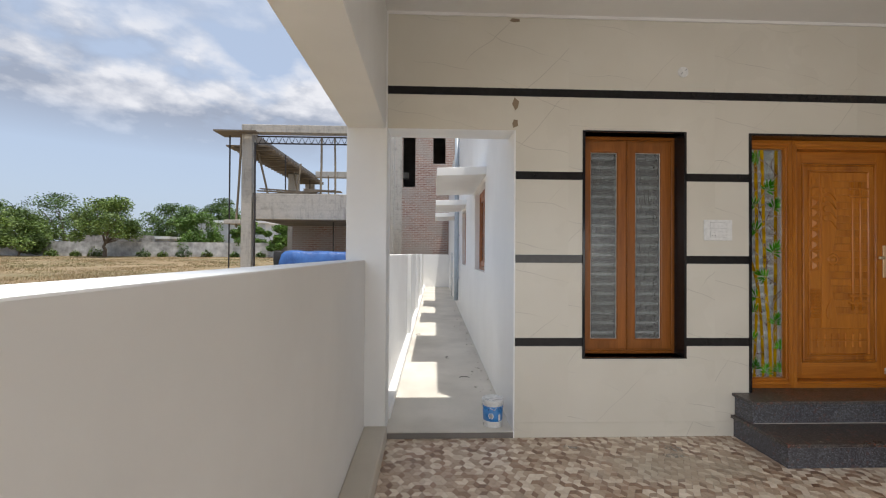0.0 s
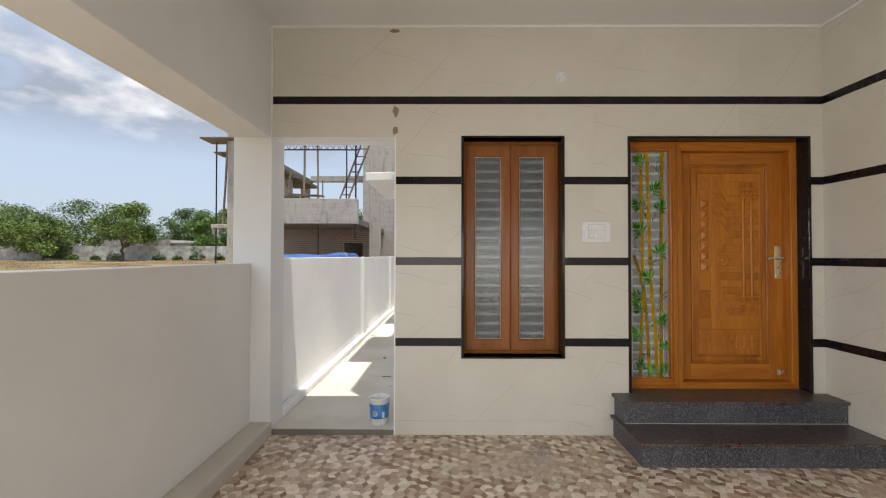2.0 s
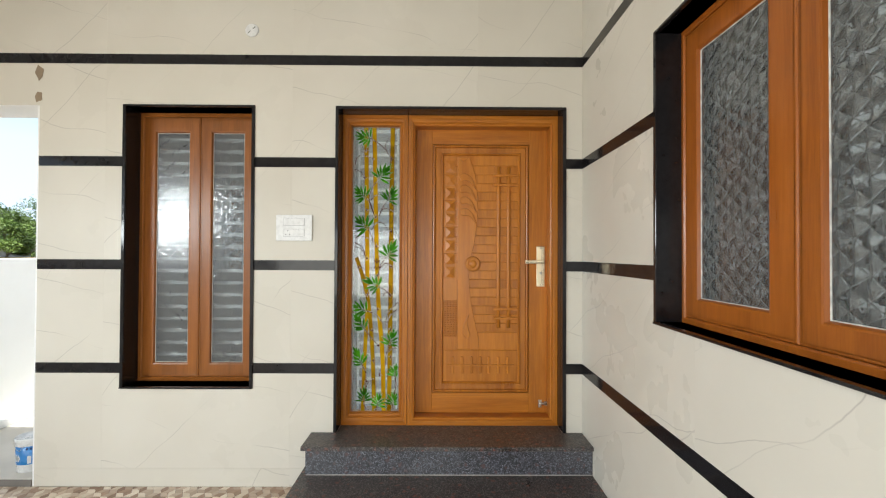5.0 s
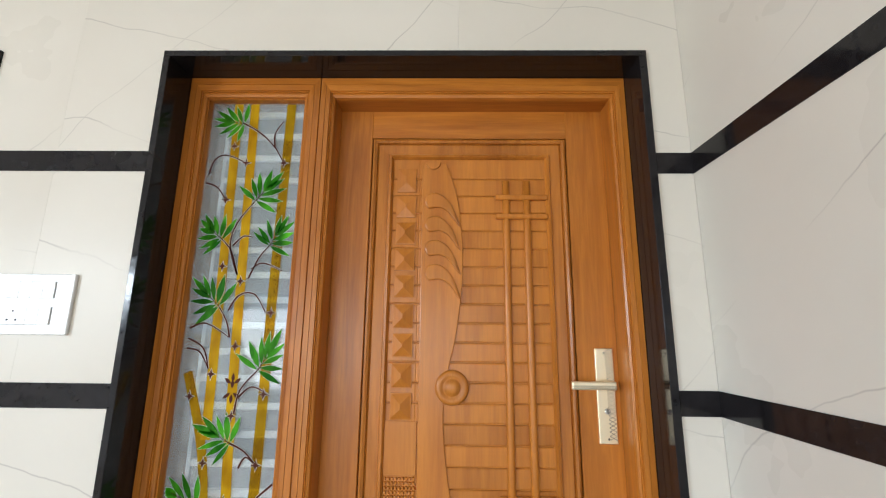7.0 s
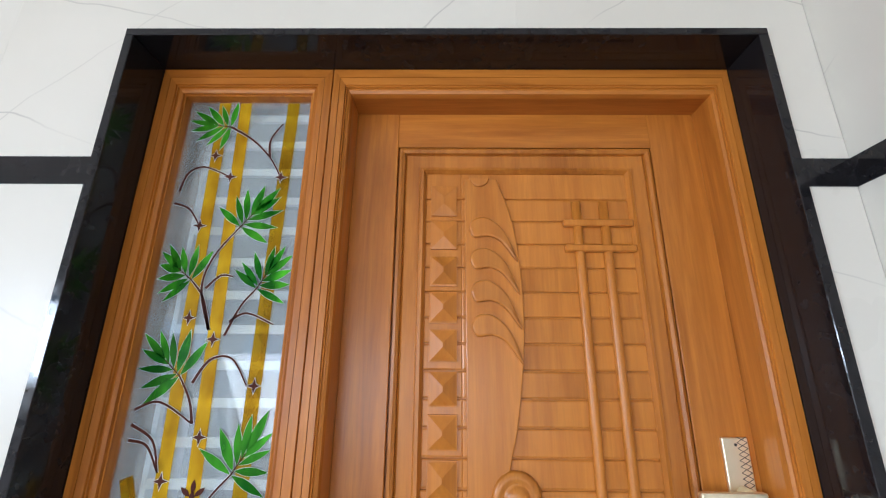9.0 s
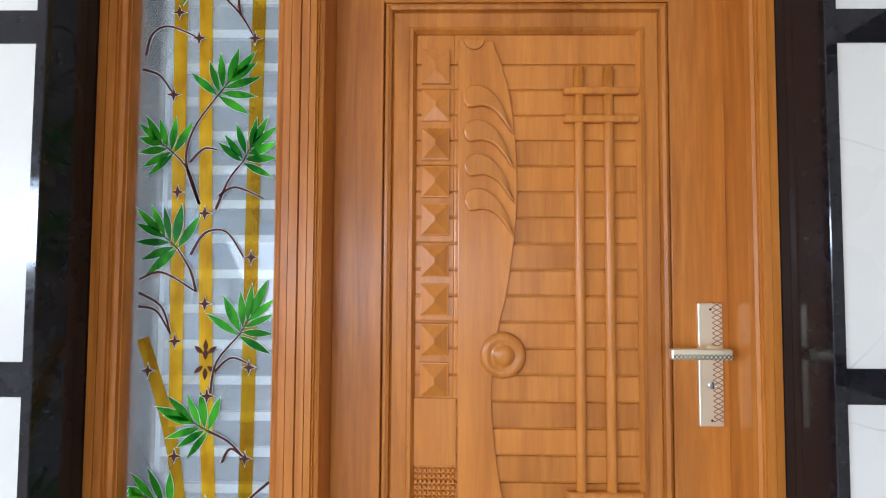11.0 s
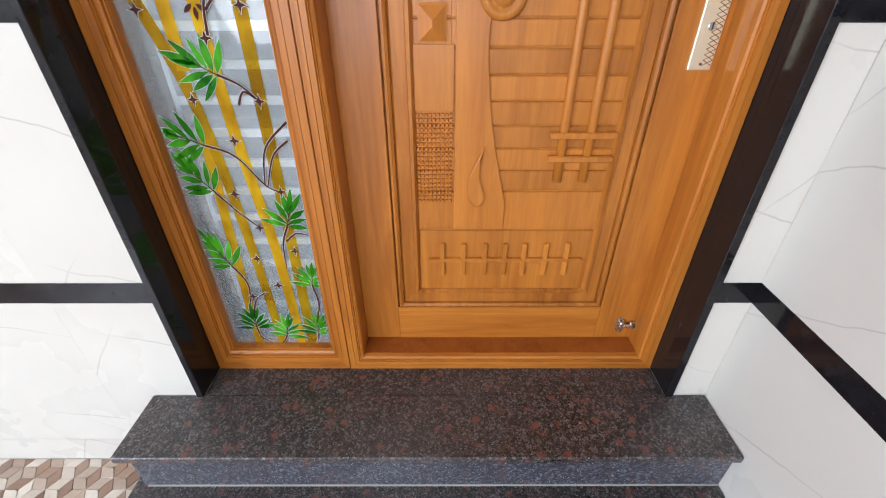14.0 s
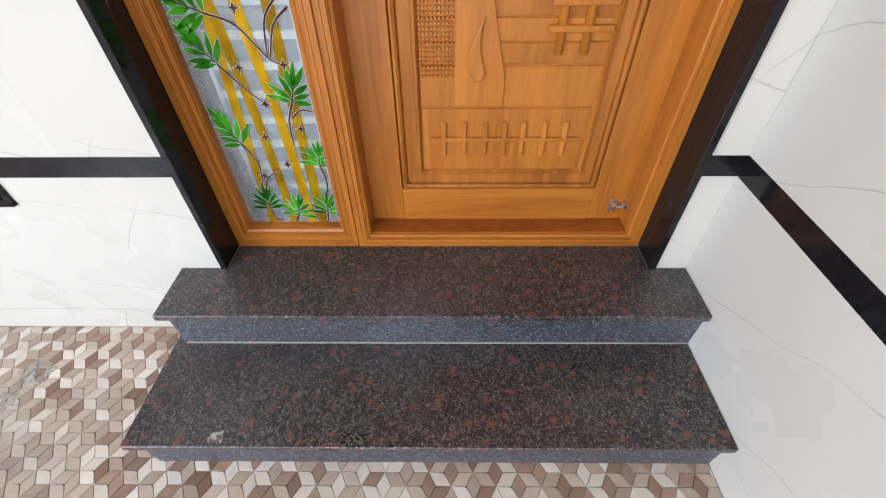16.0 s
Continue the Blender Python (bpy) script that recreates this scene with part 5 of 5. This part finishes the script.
for k, (px, py, s) in enumerate(((-36.3, 47.0, 0.9), (-31.2, 47.0, 0.8), (-38.5, 47.1, 0.6), (-27.0, 47.2, 0.9), (-24.5, 47.2, 0.7), (-21.5, 47.2, 0.6), (-29.2, 47.1, 0.6), (-18.6, 47.2, 0.6), (-41, 47.0, 0.8))):
    r = random.Random(90 + k)
    vs, fs = [], []
    z0 = ground_z(px, py)
    for _ in range(260):
        a, u, h = r.uniform(0, 2 * math.pi), r.random() ** 0.5, r.random()
        p = Vector((px + s * u * math.cos(a), py + s * 0.4 * u * math.sin(a), z0 + s * 1.3 * h * (1 - 0.6 * u)))
        d = Vector((r.gauss(0, 1), r.gauss(0, 1), r.gauss(0, 1))).normalized() * 0.16
        w = d.cross(Vector((0.3, 0.2, 1))).normalized() * 0.06
        b = len(vs)
        vs += [tuple(p - d), tuple(p + w), tuple(p + d), tuple(p - w)]
        fs.append((b, b + 1, b + 2, b + 3))
    vs += [(px - 0.02, py, z0 - 0.05), (px + 0.02, py, z0 - 0.05), (px, py, z0 + s)]
    fs.append((len(vs) - 3, len(vs) - 2, len(vs) - 1))
    me = bpy.data.meshes.new("shrub")
    me.from_pydata(vs, [], fs)
    me.materials.append(LEAVES[k % 2])
    tagged(new("shrub", me), "low green shrub at the foot of the compound wall", "shrub", "shrubs at the wall")

OLD_WALL = plaster("weathered_whitewash", (0.66, 0.65, 0.63), (0.26, 0.25, 0.24), 0.95, 0.4)
structure("compound_wall", boxes((-66, -9, 48.0, 48.3, 0.6, 2.55)), OLD_WALL, "long weathered whitewashed compound wall", category="wall")
structure("compound_wall_tall", boxes((-41.8, -32.2, 50.0, 50.4, 0.6, 3.35)), plaster("blackened_whitewash", (0.52, 0.50, 0.47), (0.13, 0.12, 0.11), 0.95, 0.4), "taller blackened whitewashed wall", category="wall")
PALE = plaster("pale_blue_paint", (0.70, 0.72, 0.76), (0.60, 0.62, 0.66), 0.8, 0.1)


def far_house(x0, x1, y0, y1, top, windows, label):
    h = thing("far_house", ((x0 + x1) / 2, y0, 0.9), label, "house", "houses beyond the field")
    part("wall", boxes((x0, x1, y0, y1, 0.7, top)), PALE, h)
    part("roof", boxes((x0 - 0.4, x1 + 0.4, y0 - 0.5, y1 + 0.4, top, top + 0.3)), WHITE, h)
    for wx, wz in windows:
        w = part("window", boxes((wx, wx + 1.1, y0 - 0.03, y0 + 0.05, wz, wz + 1.2)), DARK, h)
        part("sill", boxes((wx - 0.1, wx + 1.2, y0 - 0.12, y0, wz - 0.08, wz)), WHITE, w)


far_house(-31.0, -21.5, 56, 62, 5.3, ((-29, 2.9), (-24.5, 2.9)), "flat-roofed pale blue house behind the trees")
far_house(-35.6, -31.2, 51.5, 54, 3.0, (), "low white shed behind the compound wall")

# building site
POLE = wood("weathered_pole", (0.30, 0.25, 0.18), (0.17, 0.135, 0.095), "Z", 0.8)
PLANK = wood("weathered_plank", (0.20, 0.165, 0.125), (0.11, 0.09, 0.07), "X", 0.8)
IRON = simple("dark_iron_prop", (0.05, 0.045, 0.045), 0.6, 0.4)
k = Mat("red_brickwork")
brick = k.n("TexBrick", Vector=k.mapped((1, 1, 1), (90, 0, 0)), Scale=1.0, Color1=(0.26, 0.125, 0.095, 1), Color2=(0.40, 0.25, 0.20, 1), Mortar=(0.50, 0.46, 0.42, 1))
for key, v in (("Mortar Size", 0.012), ("Brick Width", 0.24), ("Row Height", 0.078), ("Bias", -0.1)):
    brick.inputs[key].default_value = v
stain = k.grey(k.noise(1.1, 8, 0.68), 0.40, 0.60, 0.12, 0.85)
k.bump(brick.outputs["Fac"], 0.5, 0.01)
BRICK = k.done(k.mix(stain, brick.outputs["Color"], (0.36, 0.325, 0.295)), 0.9)
site = thing("unfinished_building", (-3.5, 14, -0.3), "unfinished grey concrete building with formwork props", "building")
for x0, x1, y0, y1, z1 in ((-5.61, -5.31, 12.5, 12.80, 5.02), (-5.70, -5.34, 16.9, 17.26, 4.75), (-5.75, -5.40, 19.4, 19.75, 4.75), (-1.64, -1.28, 14.5, 14.9, 9.0)):
    part("column", boxes((x0, x1, y0, y1, -0.6, z1), bevel=0.01), CONCRETE, site, "bare concrete column")
part("roof_beam", boxes((-5.61, -1.3, 12.48, 12.80, 5.021, 5.25), bevel=0.01), CONCRETE, site)
# inner beam, slab and back walls take the darker concrete
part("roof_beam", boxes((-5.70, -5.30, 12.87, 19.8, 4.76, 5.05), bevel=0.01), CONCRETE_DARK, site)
part("roof_beam", boxes((-5.3, -1.0, 19.45, 19.75, 4.95, 5.22), bevel=0.01), CONCRETE, site)
part("floor_slab", boxes((-5.24, -1.65, 12.48, 12.78, 2.44, 3.20), bevel=0.01), CONCRETE, site, "stained concrete edge beam")
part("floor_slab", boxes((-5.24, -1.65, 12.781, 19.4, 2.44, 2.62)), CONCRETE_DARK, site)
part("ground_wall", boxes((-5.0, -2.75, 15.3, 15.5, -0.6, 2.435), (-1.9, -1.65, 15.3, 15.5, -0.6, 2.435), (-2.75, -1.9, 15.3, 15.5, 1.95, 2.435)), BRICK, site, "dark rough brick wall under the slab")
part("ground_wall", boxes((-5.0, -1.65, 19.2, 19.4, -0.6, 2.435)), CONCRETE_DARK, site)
for k in range(9):
    y = 12.95 + 0.74 * k
    part("formwork_plank", boxes((-6.28 if k < 2 else -6.0, -5.0, y, y + 0.62, 4.70, 4.745)), PLANK, site)
for k in range(22):
    y = 13.0 + 0.3 * k
    part("formwork_joist", boxes((-6.05, -4.9, y, y + 0.07, 4.60, 4.698)), PLANK, site)
part("formwork_plank", boxes((-6.30, -5.1, 12.2, 12.47, 4.96, 5.00)), PLANK, site)
part("formwork_plank", boxes((-6.30, -5.62, 12.475, 12.9, 4.96, 5.00)), PLANK, site)
for z in (4.72, 4.93):
    part("truss_chord", tube([(-5.2, 12.62, z), (-3.3, 12.62, z), (-1.66, 12.62, z)], 0.022, 6), IRON, site)
for k in range(18):
    x = -5.15 + 0.195 * k
    part("truss_web", tube([(x, 12.62, 4.72), (x + 0.0975, 12.62, 4.93), (x + 0.195, 12.62, 4.72)], 0.012, 5), IRON, site)
for x, y, z0, z1, mt, r, dx in ((-6.0, 12.6, -0.5, 4.93, IRON, 0.03, 0), (-5.2, 12.46, -0.5, 4.7, IRON, 0.035, 0), (-5.80, 12.6, 2.2, 4.95, POLE, 0.045, 0.14), (-3.32, 12.64, 3.2, 4.95, POLE, 0.045, 0.02), (-2.88, 12.64, 3.2, 4.95, POLE, 0.04, -0.03), (-4.9, 14.2, 2.62, 4.75, IRON, 0.03, 0), (-5.05, 13.5, 2.62, 4.75, POLE, 0.045, -0.5), (-5.1, 15.6, 2.62, 4.75, POLE, 0.045, 0.3), (-4.95, 16.4, 2.62, 4.75, POLE, 0.045, -0.4), (-5.2, 18.2, 2.62, 4.75, IRON, 0.03, 0), (-2.0, 12.6, 3.2, 4.95, IRON, 0.03, 0), (-1.72, 12.6, 2.0, 4.95, IRON, 0.035, 0), (-3.1, 13.4, -0.4, 2.44, IRON, 0.025, 0), (-4.6, 19.0, 2.62, 4.95, POLE, 0.04, 0)):
    part("prop", tube([(x, y, z0), (x + dx * 0.5 + 0.01, y, (z0 + z1) / 2), (x + dx, y, z1)], r * 0.75, 7), mt, site)
for s in (-0.13, 0.13):
    part("ladder_rail", tube([(-2.10 + s, 12.7, 3.2), (-1.75 + s, 12.7, 4.1), (-1.42 + s, 12.7, 4.95)], 0.03, 6), POLE, site)
for k in range(7):
    f = (k + 0.6) / 7.4
    part("ladder_rung", tube([(-2.10 + 0.68 * f - 0.15, 12.68, 3.2 + 1.75 * f), (-2.10 + 0.68 * f + 0.15, 12.68, 3.2 + 1.75 * f)], 0.02, 6), POLE, site)
part("ledge", boxes((-6.1, -5.62, 12.5, 13.2, 2.30, 2.42), bevel=0.01), CONCRETE, site)
rng = random.Random(5)
pile = thing("timber_pile", (-4.0, 12.95, 3.2), "loose pile of weathered boards on the concrete slab", "timber")
for k in range(14):
    x, z, a = rng.uniform(-4.9, -3.2), 3.205 + 0.028 * (k // 3), rng.uniform(-0.25, 0.25)
    m = Matrix.Translation((x, 12.63 + rng.uniform(-0.02, 0.02), z)) @ Matrix.Rotation(a * 0.25, 4, "Y") @ Matrix.Rotation(a * 0.2, 4, "Z")
    part("plank", boxes((-0.55, 0.55, -0.06, 0.06, 0, 0.028)), PLANK, pile, "", False, m)

# brick tower behind the passage
tower = thing("brick_tower", (-0.4, 18.3, -0.5), "unplastered red brick building with dark openings", "building")
bm = bmesh.new()
for a, b, c, d in holed(-2.6, 1.6, -0.5, 9.0, [(-1.20, -0.66, 4.37, 6.7), (0.12, 0.66, 5.4, 6.7)]):
    box(bm, a, b, 18.3, 18.53, c, d)
part("wall", bm, BRICK, tower, "rough red brick wall")
part("lintel", boxes((-1.4, -0.45, 18.27, 18.299, 6.7, 6.9)), CONCRETE, tower)
part("band", boxes((-2.6, -1.24, 18.26, 18.298, -0.5, 9.0)), CONCRETE, tower, "grey concrete column in the brick wall")
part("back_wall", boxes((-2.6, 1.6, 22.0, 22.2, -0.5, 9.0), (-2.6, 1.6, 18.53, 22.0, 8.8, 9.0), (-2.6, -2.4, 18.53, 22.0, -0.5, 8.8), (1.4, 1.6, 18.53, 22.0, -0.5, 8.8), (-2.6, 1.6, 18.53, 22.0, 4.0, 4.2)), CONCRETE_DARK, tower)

# blue tarpaulin over stored goods, and a drum beside it
k = Mat("blue_tarpaulin")
k.bump(k.noise(4.0, 5, 0.6, k.mapped((1.5, 1, 0.5))), 0.6, 0.05)
TARP = k.done(k.mix(k.grey(k.noise(3, 5), 0.3, 0.7), (0.02, 0.075, 0.25), (0.045, 0.14, 0.40)), 0.45)
tb = bmesh.new()
bmesh.ops.create_grid(tb, x_segments=60, y_segments=30, size=1)
for v in tb.verts:
    u, w = v.co.x, v.co.y
    x, y = -2.70 + 1.29 * u, 11.5 + 0.75 * w
    drop = max(abs(u) ** 30, abs(w) ** 14)
    v.co = Vector((x, y, 1.51 + 0.03 * u + 0.02 * math.sin(3.1 * x) + 0.012 * math.sin(7 * x + 3 * y) - 1.75 * drop + 0.04 * math.sin(12 * x) * drop))
bmesh.ops.solidify(tb, geom=tb.faces[:], thickness=0.02)
tagged(part("tarpaulin", tb, TARP, smooth=True), "blue tarpaulin draped over a heap of goods", "tarpaulin")
drum = thing("drum", (-4.15, 11.6, -0.2), "small black drum beside the blue tarpaulin", "drum")
part("body", lathe([(0.14, -0.25), (0.16, -0.2), (0.155, 0.6), (0.16, 1.2), (0.16, 1.42), (0.13, 1.46)], 20, (-4.15, 11.6, 0.05)), DARK, drum, "", True)

# unseen ground before the porch, in an assumed earth tone that limits bounced light
structure("ground_yard", boxes((-6, 12, -9, FRONT - 0.26, -0.27, -0.02)), plaster("assumed_earth", (0.30, 0.26, 0.21), (0.20, 0.17, 0.13), 0.95, 0.4), "unseen earth-toned ground before the porch, added for its bounced light")

# ---- wall tiles and paving, piece by piece ----
def tile_wall(wall, u0, u1, joints, holes, face, side):
    """Cream tiles in courses between black strips, fixed to the wall core."""
    courses = [(0.0005, 0.1168), (0.1175, STRIPES[0][0]), (STRIPES[0][1], STRIPES[1][0]), (STRIPES[1][1], STRIPES[2][0]), (STRIPES[2][1], STRIPES[3][0]), (STRIPES[3][1], CEIL - 0.0225)]
    cuts = [u0, *[j for j in joints if u0 < j < u1], u1]
    g = 0.00018

    def slab(rects, y0):
        bm = bmesh.new()
        for a, b, c, d in rects:
            if b - a > 0.004 and d - c > 0.004:
                box(bm, a, b, y0, face + 0.0078, c, d)
        return turned(bm, side) if bm.verts else bm.free()

    for z0, z1 in courses:
        for a, b in zip(cuts, cuts[1:]):
            bm = slab(holed(a + g, b - g, z0 + g, z1 - g, holes), face)
            if bm:
                part("tile", bm, TILE, wall)
    for z0, z1 in STRIPES:
        for a, b in zip(cuts, cuts[1:]):
            bm = slab(holed(a + g * 0.5, b - g * 0.5, z0, z1, holes), face - 0.002)
            if bm:
                part("strip", bm, BLACK, wall, "polished black granite strip")


pad = 0.0125
tile_wall(wall_front, OPEN_L, SIDE_X - 0.0005, (1.05, 2.25, 3.45), [(OPEN_L, OPEN_R, -1, OPEN_T), (2.5305, 4.0255, 0, 2.4505), (WIN[0] - pad, WIN[1] + pad, WIN[2] - pad, WIN[3] + pad)], WALL_Y, False)
tile_wall(wall_side, FRONT, WALL_Y, (-2.785, -1.585, -0.385, 0.815, 2.015), [(SIDE_WIN[0] - pad, SIDE_WIN[1] + pad, SIDE_WIN[2] - pad, SIDE_WIN[3] + pad)], SIDE_X, True)

# paving: lozenges in three directions, which together look like stacked cubes
EDGE = 0.0456
E1, E2, E3 = Vector((EDGE, 0)), Vector((-EDGE / 2, EDGE * 0.866)), Vector((EDGE / 2, EDGE * 0.866))


def clipped(corners, axis, limit, sign):
    """Cuts a convex outline along a line across an axis."""
    res = []
    for p, q in zip(corners, corners[1:] + corners[:1]):
        dp, dq = (limit - p[axis]) * sign, (limit - q[axis]) * sign
        if dp >= 0:
            res.append(p)
        if dp * dq < 0:
            res.append(p.lerp(q, dp / (dp - dq)))
    return res


def cobble(corners, gap=0.0011, z0=-0.006, z1=0.0):
    c = sum(corners, Vector((0, 0))) / len(corners)
    low = [Vector((*(c + (p - c) * max(0.3, 1 - gap / max((p - c).length, 0.002))), z0)) for p in corners]
    mid = [Vector((v.x, v.y, z1 - 0.0012)) for v in low]
    top = [Vector((c.x + (v.x - c.x) * 0.95, c.y + (v.y - c.y) * 0.95, z1)) for v in low]
    return low, mid, top


def cobble_mesh(bm, corners, index, origin=(0, 0)):
    loops = [[bm.verts.new(p - Vector((*origin, 0))) for p in loop] for loop in cobble(corners)]
    for a, b in zip(loops, loops[1:]):
        n = len(a)
        for k in range(n):
            bm.faces.new((a[k], a[(k + 1) % n], b[(k + 1) % n], b[k])).material_index = index
    bm.faces.new(loops[2]).material_index = index


def outline(p, a, b, square):
    """Corners of a piece; the squares have one rounded corner."""
    if square:
        return [p, p + a, p + a + b * 0.80, p + a * 0.94 + b * 0.94, p + a * 0.80 + b, p + b]
    return [p, p + a, p + a + b, p + b]


KINDS = ((Vector((0, 0)), E1, E2, PAVER_LIGHT), (E2, E1, E3, PAVER_TAN), (E1, E3, E2, PAVER_BROWN))
shared = []
for off, a, b, mat in KINDS:
    for shade in (mat, PAVER_TAN if mat is PAVER_LIGHT else PAVER_LIGHT, PAVER_BROWN if mat is PAVER_TAN else PAVER_TAN):
        bm = bmesh.new()
        cobble_mesh(bm, outline(Vector((0, 0)), a, b, mat is PAVER_LIGHT), 0)
        me = bpy.data.meshes.new("paver")
        bm.to_mesh(me)
        bm.free()
        me.materials.append(shade)
        shared.append(me)
floor = structure("floor", boxes((-0.3815, SIDE_X, FRONT, WALL_Y, -0.010, -0.006)), PAVER_BED, "porch floor of patterned brown and cream paving")
rest = bmesh.new()
V1, V2 = E1 + E3, E3 + E2
rng = random.Random(3)
count = 0
for i in range(-40, 50):
    for j in range(-90, 90):
        o = V1 * i + V2 * j + Vector((1.5, 2.0))
        if not (-0.5 < o.x < 4.25 and -1.2 < o.y < 3.4):
            continue
        for kind, (off, a, b, mat) in enumerate(KINDS):
            p = o + off
            cs = outline(p, a, b, kind == 0)
            for axis, limit, sign in ((0, -0.381, -1), (0, SIDE_X - 0.0005, 1), (1, WALL_Y - 0.0005, 1)):
                cs = clipped(cs, axis, limit, sign)
            if len(cs) < 3 or max(c.x for c in cs) - min(c.x for c in cs) < 0.004 or max(c.y for c in cs) - min(c.y for c in cs) < 0.004:
                continue
            whole = cs == outline(p, a, b, kind == 0)
            pick = rng.choices((0, 1, 2), (0.45, 0.30, 0.25))[0]
            near = 1.45 < p.x < 2.39 and 2.72 < p.y or 2.39 <= p.x < 3.4 and 2.52 < p.y < 2.64
            if near and whole and count < 300:
                ob = new("paver", shared[kind * 3 + pick])
                ob.parent = floor
                ob.location = (p.x, p.y, 0)
                count += 1
            elif not (p.x > 2.44 and p.y > 2.74):
                shade = (mat, PAVER_TAN if mat is PAVER_LIGHT else PAVER_LIGHT, PAVER_BROWN if mat is PAVER_TAN else PAVER_TAN)[pick]
                cobble_mesh(rest, cs, (PAVER_LIGHT, PAVER_TAN, PAVER_BROWN).index(shade))
more = part("paving", rest, [PAVER_LIGHT, PAVER_TAN, PAVER_BROWN], floor)
more["kind"] = "stuff"
